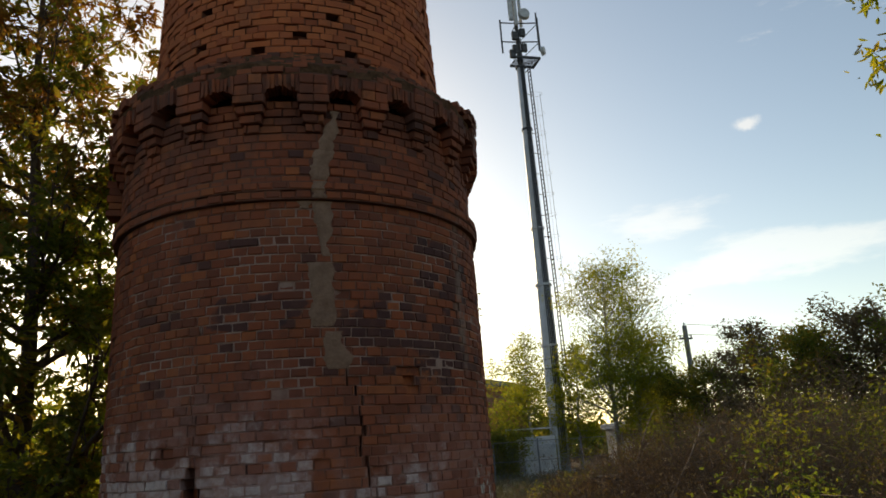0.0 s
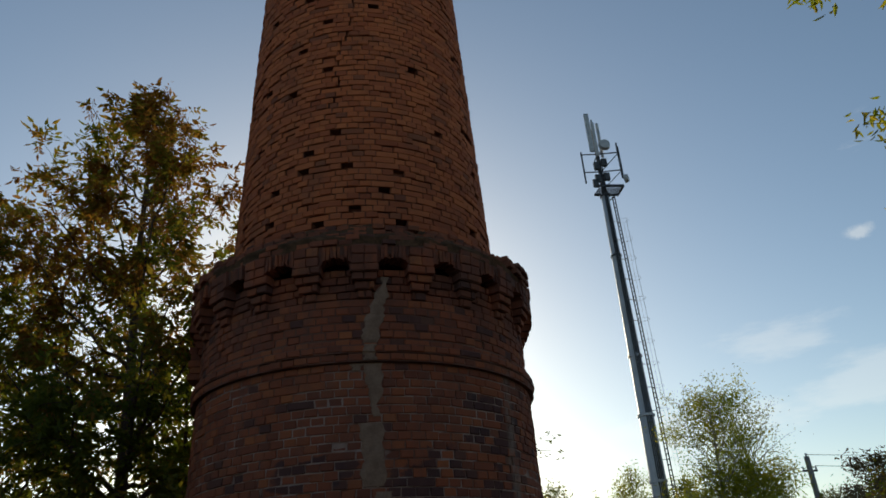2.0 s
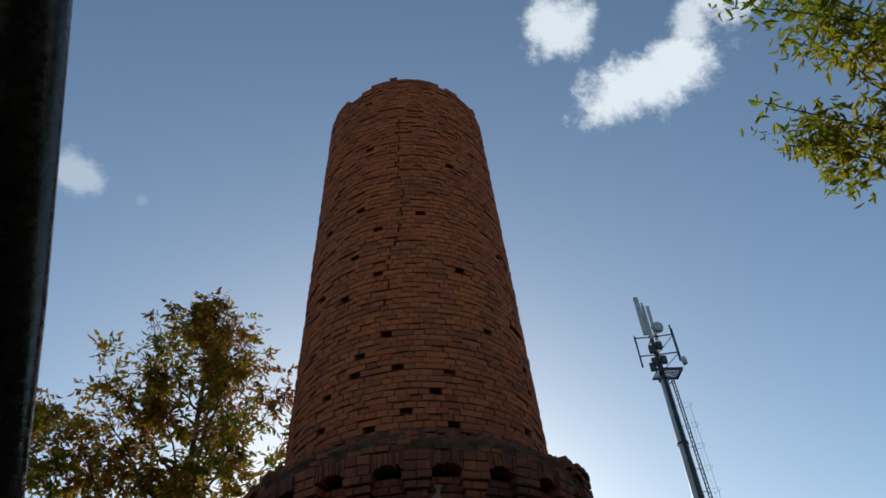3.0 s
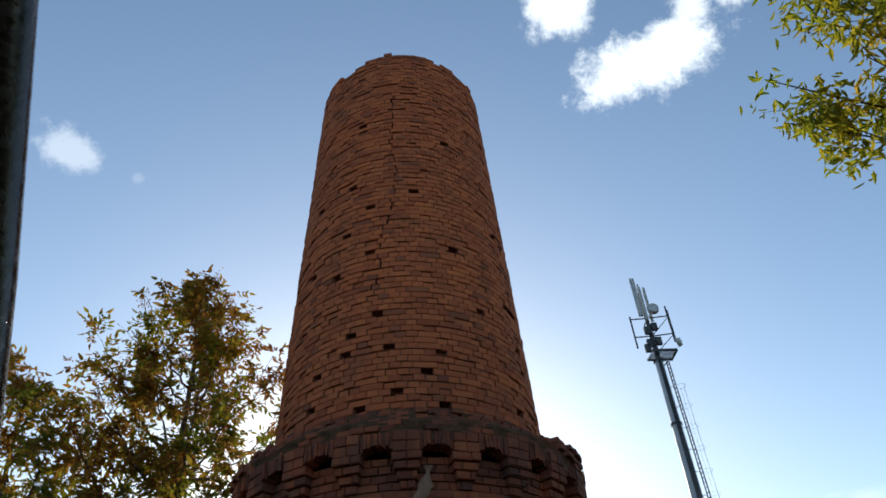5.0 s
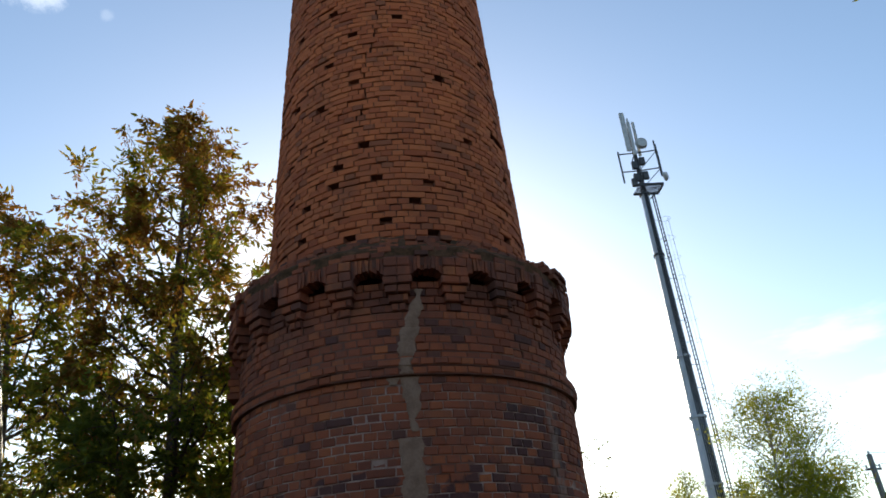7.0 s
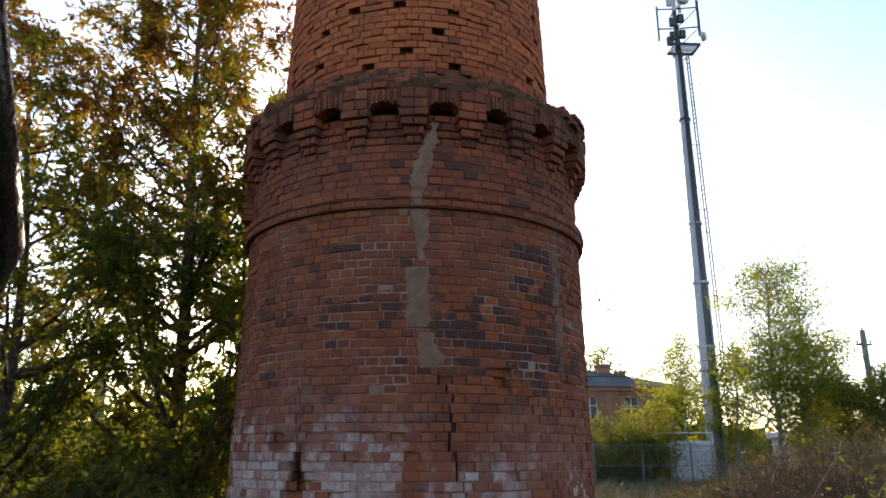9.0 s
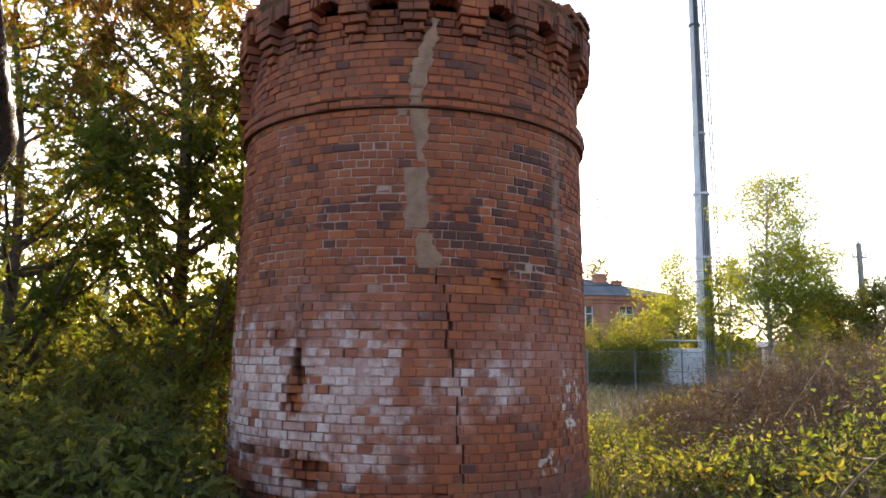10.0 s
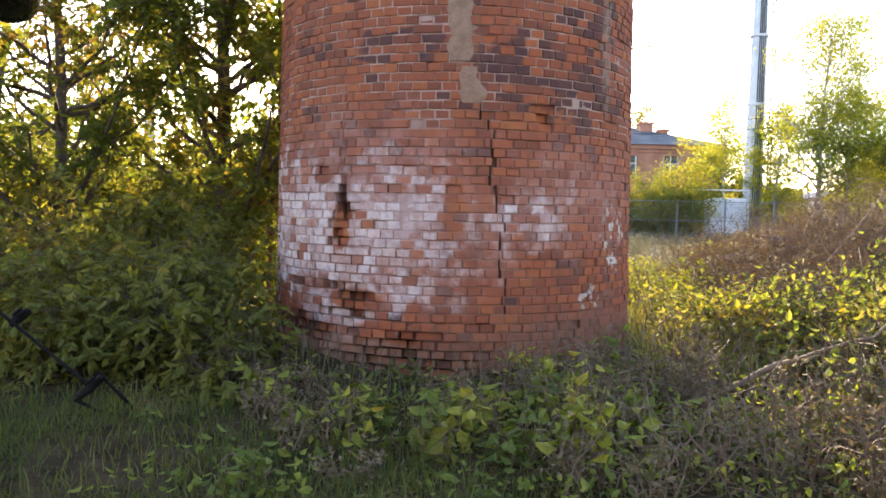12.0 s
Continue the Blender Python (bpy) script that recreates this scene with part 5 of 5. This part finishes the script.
# ---------------------------------------------------------------- the brick chimney
COURSE = 0.0745
RING, CORBEL, ARCH, CAP, TOP = 49, 57, 61, 65, 150


def chimney_radius(i):
    """Outer radius of course i."""
    z = (i + 0.5) * COURSE
    if i < RING:
        return 1.807 - 0.0166 * z
    if i < RING + 2:
        return 1.792 + 0.012 * (i - RING)
    if i < CORBEL:
        return 1.735
    if i < CAP:
        return 1.872
    return 1.505 - 0.0426 * (z - 5.0)


CRACK = ((0.55, 13.6), (1.0, 12.8), (1.28, 12.6), (1.52, 10.8), (1.76, 9.5), (2.03, 9.3), (2.25, 6.3))
SHAFT_CRACK = ((6.55, -15.5), (6.88, -11.5), (7.3, -12.0), (7.64, -8.3), (8.34, -2.9), (9.06, -6.4), (10.2, -5.0))
# bricks fallen out of the shaft: bearing and height
HOLES = ((12.6, 5.17), (-5.1, 5.35), (7.9, 5.54), (11.7, 5.81), (-8, 5.87), (-25.4, 6.08), (-26.1, 5.88), (-37.6, 5.7), (-41, 5.34), (-19.5, 5.16), (-11.6, 6.31), (-16.9, 7.17),
         (-28.4, 7.55), (-18.1, 7.92), (-27.2, 8.38), (35.1, 6.43), (57.5, 6.74), (55, 7.86), (3.6, 8.13), (-35.3, 6.99), (52, 5.29), (-51.8, 8.34), (-49.8, 7.2), (22, 7.3), (28, 9.2), (-22, 9.6))


def along(line, z):
    """The bearing at height z on a broken line, or None beyond its ends."""
    for (z0, t0), (z1, t1) in zip(line, line[1:]):
        if z0 <= z < z1:
            return t0 + (t1 - t0) * (z - z0) / (z1 - z0)
    return None


def crack_at(i):
    """The bearing of the long cracks in course i, degrees, or None."""
    z = i * COURSE
    t = along(CRACK, z)
    if t is not None:
        return t + 0.7 * math.sin(i * 1.9) + 0.5 * math.sin(i * 0.8)
    t = along(SHAFT_CRACK, z)
    return t + 0.9 * math.sin(i * 2.1) if t is not None and i % 4 else None


def joint_at(i):
    """An old straight joint in the lower wall."""
    z = i * COURSE
    return -31.5 + 1.0 * math.sin(i * 1.3) if 1.55 < z < 2.7 else None


WORN = ((-32.7, 1.56, 2.2, 0.075, 0.13), (-30.8, 1.45, 1.6, 0.06, 0.11), (-33.4, 1.22, 3.4, 0.16, 0.055), (-28.4, 1.40, 2.2, 0.07, 0.05), (-40.2, 1.74, 3.0, 0.07, 0.045),
        (-35.5, 0.80, 3.4, 0.055, 0.10), (-26.0, 0.73, 7.0, 0.06, 0.06), (-29.0, 0.56, 9.0, 0.08, 0.05), (-12.5, 0.37, 8.0, 0.08, 0.05), (-51.0, 0.78, 5.0, 0.05, 0.05),
        (-14.0, 0.20, 22.0, 0.17, 0.045), (0.8, 1.63, 2.6, 0.05, 0.03), (-16.0, 1.60, 4.0, 0.05, 0.02), (24.0, 2.2, 2.0, 0.12, 0.03), (6.5, 2.2, 2.0, 0.06, 0.05), (-45, 0.4, 14, 0.1, 0.05))


def wear(t, z):
    d = 0.0
    for t0, z0, wt, wz, depth in WORN:
        q = ((t - t0) / wt) ** 2 + ((z - z0) / wz) ** 2
        d = max(d, depth * max(0, 1.25 - q) if q < 1.25 else 0)
    return d


chimney = thing("brick_chimney", "old red brick factory chimney stump with corbelled cornice and whitened foot", "chimney")


def ring_point(r, deg, z):
    a = radians(deg)
    return (r * math.sin(a), -r * math.cos(a), z)


def wave(t, z):
    """Courses are not quite level."""
    return 0.007 * noise.noise(Vector((t * 0.05, z * 0.7, 3))) + 0.003 * noise.noise(Vector((t * 0.22, z * 3, 8)))


def brick_into(sh, r, t0, t1, z0, z1, deep=0.05, rnd=random):
    """One brick with worn edges: a chamfered face and its four sides."""
    z0, z1 = z0 + wave(t0, z0), z1 + wave(t0, z0)
    c = 0.0046 * rnd.uniform(0.6, 2.0)
    ca = math.degrees(c / r)
    k = len(sh.v)
    j = lambda s=0.0048: rnd.uniform(-s, s)
    for rr, inset in ((r - deep, 0), (r - 0.006, 0), (r, 1)):
        for t, z in ((t0, z0), (t1, z0), (t1, z1), (t0, z1)):
            tt = t + (ca if t == t0 else -ca) * inset + math.degrees(j() / r) * (rr > r - 0.01)
            zz = z + (c if z == z0 else -c) * inset + j(0.0036) * (rr > r - 0.01)
            sh.v.append(ring_point(rr + j(0.002), tt, zz))
    sh.f.append((k + 8, k + 9, k + 10, k + 11))
    for a in (0, 4):
        for i in range(4):
            b = (i + 1) % 4
            sh.f.append((k + a + i, k + a + b, k + a + 4 + b, k + a + 4 + i))


def build_chimney():
    rnd = random.Random(11)
    mortar = {"base": Shape(), "cornice": Shape(), "shaft": Shape()}
    rest = {"base": Shape(), "cornice": Shape(), "shaft": Shape()}
    single = []          # bricks that become parts of their own
    top_noise = lambda t: 2.2 * noise.noise(Vector((t * 0.045, 0, 5))) + 1.3 * noise.noise(Vector((t * 0.17, 3, 1)))
    for i in range(-3, TOP + 4):
        zone = "base" if i < CORBEL else "cornice" if i < CAP else "shaft"
        r = chimney_radius(i)
        z0, z1 = i * COURSE, (i + 1) * COURSE
        zb0, zb1 = z0 + 0.0044, z1 - 0.0044
        if zone == "cornice":
            continue
        n = round(2 * math.pi * r / 0.120)
        start = (i % 2) * 180 / n + rnd.uniform(-0.6, 0.6)
        cells, k = [], 0
        while k < n:
            step = 2 if k + 1 < n and rnd.random() < (0.20 if zone == "shaft" else 0.08) else 1
            cells.append([start + 360 * k / n, start + 360 * (k + step) / n, "brick"])
            k += step
        cells = [[a - 360 if (a + b) / 2 > 180 else a, b - 360 if (a + b) / 2 > 180 else b, s] for a, b, s in cells]
        for at, gap in ((crack_at(i), (0.027 if 1.35 < z0 < 1.85 else 0.015) if zone == "base" else 0.014), (joint_at(i), 0.006)):
            if at is None:
                continue
            g = math.degrees(gap / r) * rnd.uniform(0.5, 1.3)
            out = []
            for a, b, s in cells:
                if a < at < b:
                    for q in ((a, at - g / 2, "cut"), (at - g / 2, at + g / 2, "gap"), (at + g / 2, b, "cut")):
                        if q[1] - q[0] > 0.25:
                            out.append(list(q))
                else:
                    out.append([a, b, s])
            cells = out
        if zone == "shaft":
            for ht, hz in HOLES:
                if abs((z0 + z1) / 2 - hz) < COURSE * 0.5:
                    out = []
                    for a, b, s in cells:
                        if a < ht < b and b - a > 6:
                            m = (a + b) / 2
                            out += [[a, m, s], [m, b, s]]
                        else:
                            out.append([a, b, s])
                    cells = out
        for a, b, s in cells:
            t, zc = (a + b) / 2, (z0 + z1) / 2
            if zone == "shaft" and i > TOP - 5 and i - TOP > top_noise(t) - 1:
                continue
            inset = wear(t, zc)
            if zone == "base":
                rough = 0.45 if zc < 0.62 and t < 12 else 0.14 if zc < 2.0 else 0.05
                inset += rnd.uniform(0.006, 0.026 if zc < 0.62 else 0.016) if rnd.random() < rough else 0.0
            missing = s == "gap" or inset > 0.135
            if zone == "shaft":
                if any(abs(zc - hz) < COURSE * 0.5 and a < ht < b for ht, hz in HOLES) or (60 < abs(t) < 120 and rnd.random() < 0.02):
                    missing = True
                inset += rnd.choice((0, 0, 0, 0.003, 0.006, 0.013)) + max(0, rnd.gauss(0, 0.003))
            bed_depth = 0.011
            if zone == "base":
                bed_depth = 0.0075 + 0.006 * noise.noise(Vector((t * 0.06, zc * 2.3, 12)))
            face = r - bed_depth - inset - ((0.05 + 0.06 * rnd.random()) if missing and s != "gap" else 0.05 if missing else 0)
            sh = mortar[zone]
            q = [ring_point(face, a, z0), ring_point(face, b, z0), ring_point(face, b, z1), ring_point(face, a, z1)]
            o = [ring_point(r - bed_depth, a, z0), ring_point(r - bed_depth, b, z0), ring_point(r - bed_depth, b, z1), ring_point(r - bed_depth, a, z1)]
            sh.quad(*q)
            if face < r - bed_depth - 0.003:
                for x in range(4):
                    y = (x + 1) % 4
                    sh.quad(o[x], o[y], q[y], q[x])
            if i in (RING - 1, RING, RING + 1, RING + 2) or i >= TOP - 6:
                for zz, sgn in ((z0 + 0.002, 1), (z1 - 0.002, -1)):
                    p = [ring_point(r - 0.2, a, zz), ring_point(r - 0.2, b, zz), ring_point(r - 0.012, b, zz), ring_point(r - 0.012, a, zz)]
                    sh.quad(*(p if sgn > 0 else p[::-1]))
            if missing:
                continue
            ga = math.degrees(0.0042 / r)
            rr = r - inset + max(-0.006, rnd.uniform(-0.005, 0.006) * (1 + min(3, inset * 80)))
            lip = 0.007 if RING - 1 <= i <= RING + 2 else 0.0
            if zone == "base" and s == "brick" and 0.85 < zc < 2.28 and -27 < t < 22 and inset < 0.017 and b - a < 6 and len(single) < 300:
                single.append((rr, t, zc, b - a))
                continue
            brick_into(rest[zone], rr, a + ga, b - ga, zb0 + lip * 0.5, zb1 - lip, rnd=rnd)

    # cornice: stepped corbels with small arches between, a band and a broken sloping top
    bays = 22
    bay = 360 / bays
    for k in range(bays):
        c0 = -0.9 + 360 / bays * k                     # middle of a corbel
        sh, mo = rest["cornice"], mortar["cornice"]
        for step in range(4):
            i = CORBEL + step
            half = (2.2, 2.9, 3.6, 4.1)[step]
            rr = (1.765, 1.80, 1.835, 1.868)[step]
            z0, z1 = i * COURSE, (i + 1) * COURSE
            cut = c0 + rnd.choice((-1.2, 0, 1.2))
            for a, b in ((c0 - half, cut), (cut, c0 + half)):
                brick_into(sh, rr + rnd.uniform(-0.008, 0.006), a + 0.12, b - 0.12, z0 + 0.004, z1 - 0.004, 0.2, rnd)
            mo.quad(*[ring_point(rr - 0.016, a, z) for a, z in ((c0 - half, z0), (c0 + half, z0), (c0 + half, z1), (c0 - half, z1))])
        # back wall of the niche
        for i in range(CORBEL, ARCH):
            z0, z1 = i * COURSE, (i + 1) * COURSE
            a, b = c0 + 1.5, c0 + 360 / bays - 1.5
            m1, m2 = a + (b - a) * 0.33 + (i % 2) * 2.2, a + (b - a) * 0.7 + (i % 2) * 1.2
            for p, q in ((a, m1), (m1, m2), (m2, b)):
                brick_into(sh, 1.727 + rnd.uniform(-0.006, 0.006), p + 0.14, q - 0.14, z0 + 0.005, z1 - 0.005, 0.05, rnd)
            mo.quad(*[ring_point(1.715, t, z) for t, z in ((c0, z0), (c0 + 360 / bays, z0), (c0 + 360 / bays, z1), (c0, z1))])
        za, zb = ARCH * COURSE, (ARCH + 2) * COURSE
        mo.quad(*[ring_point(1.50, t, z) for t, z in ((c0, za), (c0 + bay, za), (c0 + bay, zb), (c0, zb))])
        mo.quad(*[ring_point(r_, t, za) for r_, t in ((1.725, c0), (1.725, c0 + bay), (1.50, c0 + bay), (1.50, c0))])
        # arch of bricks on edge over the niche
        mid = c0 + 180 / bays
        zs = (ARCH + 0.0) * COURSE
        nv = 9
        for v in range(nv):
            f0, f1 = -1 + 2 * v / nv, -1 + 2 * (v + 1) / nv
            z = lambda f: zs + 0.10 * math.sqrt(max(0, 1 - (f * 0.90) ** 2)) - 0.035
            a, b = mid + 4.6 * f0 + 0.08, mid + 4.6 * f1 - 0.08
            rr = 1.862 + rnd.uniform(-0.035, 0.008)
            kk = len(sh.v)
            for r_ in (1.70, rr):
                for t_, z_ in ((a, z(f0)), (b, z(f1)), (b, zs + 0.18), (a, zs + 0.18)):
                    sh.v.append(ring_point(r_ + (rnd.uniform(-0.012, 0.008) if r_ > 1.8 else 0), t_ + rnd.uniform(-0.12, 0.12), z_ + rnd.uniform(-0.012, 0.010)))
            for f in ((4, 5, 6, 7), (0, 1, 5, 4), (1, 2, 6, 5), (2, 3, 7, 6), (3, 0, 4, 7)):
                sh.f.append(tuple(kk + q for q in f))
        for s in (-1, 1):
            a, b = sorted((mid + s * 4.6, mid + s * bay / 2))
            brick_into(sh, 1.870, a + 0.1, b - 0.05, zs, zs + 0.088, 0.15, rnd)
            brick_into(sh, 1.872, a + 0.1, b - 0.05, zs + 0.096, zs + 0.18, 0.15, rnd)
        a = c0
        mo.quad(*[ring_point(1.855, a + t, zs + z) for t, z in ((0, 0.10), (bay, 0.10), (bay, 0.20), (0, 0.20))])
    zt = ARCH * COURSE + 0.19
    for j in range(6):
        n = 88
        for k in range(n):
            a, b = 360 * k / n + (j % 2) * 2, 360 * (k + 1) / n + (j % 2) * 2
            t = (a + b) / 2
            tt = t - 360 if t > 180 else t
            # the cap is best kept on the flank, crumbled in front
            lost = 0.9 + 1.3 * noise.noise(Vector((t * 0.03, 2, 0))) + (1.5 if abs(tt) < 55 else -1.4 if 60 < tt < 120 else 0.0)
            drop = max(0.0, j - 2.6 + lost) * 0.055
            rr = 1.885 - drop - (0.02 if j == 0 else 0) + rnd.uniform(-0.055, 0.014)
            if drop > 0.34 or rnd.random() < 0.13 * (j > 0):
                continue
            brick_into(rest["cornice"], rr, a + 0.15, b - 0.15, zt + j * 0.058 + 0.004, zt + (j + 1) * 0.058 - 0.003, 0.35, rnd)
    # a stub of brickwork left standing out on the flank
    for q in range(5):
        brick_into(rest["cornice"], 1.90 - 0.02 * (q % 2), -96, -89, 4.06 + q * COURSE, 4.125 + q * COURSE, 0.25, rnd)
    # the sloping bed under and behind the cap bricks
    bed = Shape()
    nb = 180
    prof = ((1.85, zt - 0.005), (1.845, zt + 0.10), (1.72, zt + 0.20), (1.60, zt + 0.30), (1.49, zt + 0.40), (1.40, zt + 0.42))
    for q, (rr, z) in enumerate(prof):
        for k in range(nb):
            t = 360 * k / nb
            jit = noise.noise(Vector((t * 0.12, q * 3.1, 4)))
            bed.v.append(ring_point(rr + 0.03 * jit - 0.012, t, z + 0.035 * noise.noise(Vector((t * 0.2, q, 9))) * (q > 0)))
    for q in range(len(prof) - 1):
        for k in range(nb):
            a, b = q * nb + k, q * nb + (k + 1) % nb
            bed.f.append((a, b, b + nb, a + nb))
    part("cornice_bed", bed, M_MOSSY, chimney, "crumbling mossy mortar slope on the cornice")
    # inner lining, so that the stump is hollow
    lining = Shape()
    lining.tube([(0, 0, 4.8), (0, 0, 8), (0, 0, 10.85)], [1.22, 1.10, 0.98], 48, cap=False)
    part("flue_lining", lining, M_MORTAR, chimney)

    part("base_joints", mortar["base"], M_MORTAR, chimney, "lime mortar joints")
    part("cornice_joints", mortar["cornice"], M_MORTAR, chimney)
    part("shaft_joints", mortar["shaft"], M_MORTAR, chimney)
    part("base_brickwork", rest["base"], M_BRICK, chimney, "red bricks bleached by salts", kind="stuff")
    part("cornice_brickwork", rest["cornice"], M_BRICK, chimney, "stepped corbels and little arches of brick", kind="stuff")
    part("shaft_brickwork", rest["shaft"], M_SHAFT, chimney, "orange-red weathered bricks", kind="stuff")

    # cement repairs down the middle, laid over the bricks
    def repair(t0, z0, z1, w0, w1, lean=0.0, seed=0):
        sh = Shape()
        rows, cols = 26, 8
        for q in range(rows + 1):
            f = q / rows
            z = z0 + (z1 - z0) * f
            half = (w0 + (w1 - w0) * f) / 2
            ea = 0.05 * noise.noise(Vector((z * 9, seed, 0))) + 0.02 * noise.noise(Vector((z * 31, seed, 0)))
            eb = 0.05 * noise.noise(Vector((z * 9, seed, 7))) + 0.02 * noise.noise(Vector((z * 31, seed, 7)))
            i = int(z / COURSE)
            rr = chimney_radius(i) if i < CORBEL else 1.735
            for c in range(cols + 1):
                u = -1 + 2 * c / cols
                x = half * u + (ea if u < 0 else eb) * abs(u)
                bulge = 0.007 * (1 - abs(u) ** 6) * (1 - abs(2 * f - 1) ** 10)
                t = t0 + lean * f + math.degrees(x / rr)
                sh.v.append(ring_point(rr + 0.003 + bulge + 0.002 * noise.noise(Vector((x * 30, z * 30, seed))), t, z))
        for q in range(rows):
            for c in range(cols):
                a = q * (cols + 1) + c
                sh.f.append((a, a + 1, a + cols + 2, a + cols + 1))
        part("cement_repair", sh, M_CEMENT, chimney, "smeared grey cement patch", smooth=True)

    repair(4.4, 2.29, 2.58, 0.21, 0.13, -1.2, 1)
    repair(1.0, 2.62, 3.13, 0.185, 0.19, -0.6, 2)
    repair(1.6, 3.18, 3.645, 0.06, 0.17, -0.3, 3)
    repair(-3.6, 3.575, 3.645, 0.10, 0.13, 0, 4)
    repair(0.5, 3.655, 3.80, 0.12, 0.10, 0, 5)
    repair(0.2, 3.83, 4.10, 0.17, 0.14, 2.0, 6)
    repair(2.3, 4.08, 4.46, 0.14, 0.07, 3.0, 7)

    # the bricks nearest to the path, one by one on a few shared meshes
    kinds = {}
    for n_, (rr, t, zc, width) in enumerate(single):
        wide = 0 if width < 5.0 else 1
        key = (wide, n_ % 6)
        if key not in kinds:
            sh = Shape()
            half = math.degrees((0.120 if not wide else 0.24) / rr) / 2 - 0.19
            brick_into(sh, 1.78, -half, half, -COURSE / 2 + 0.0058, COURSE / 2 - 0.0058, rnd=rnd)
            sh.v = [(x, y + 1.78, z) for x, y, z in sh.v]
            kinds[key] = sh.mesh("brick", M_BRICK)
        ob = new("brick", kinds[key])
        ob.parent = chimney
        x, y, z = ring_point(rr, t, zc)
        ob.matrix_basis = pose(x, y, z + wave(t, z), rnd.uniform(-0.8, 0.8), rnd.uniform(-0.7, 0.7), t + rnd.uniform(-0.8, 0.8))


build_chimney()
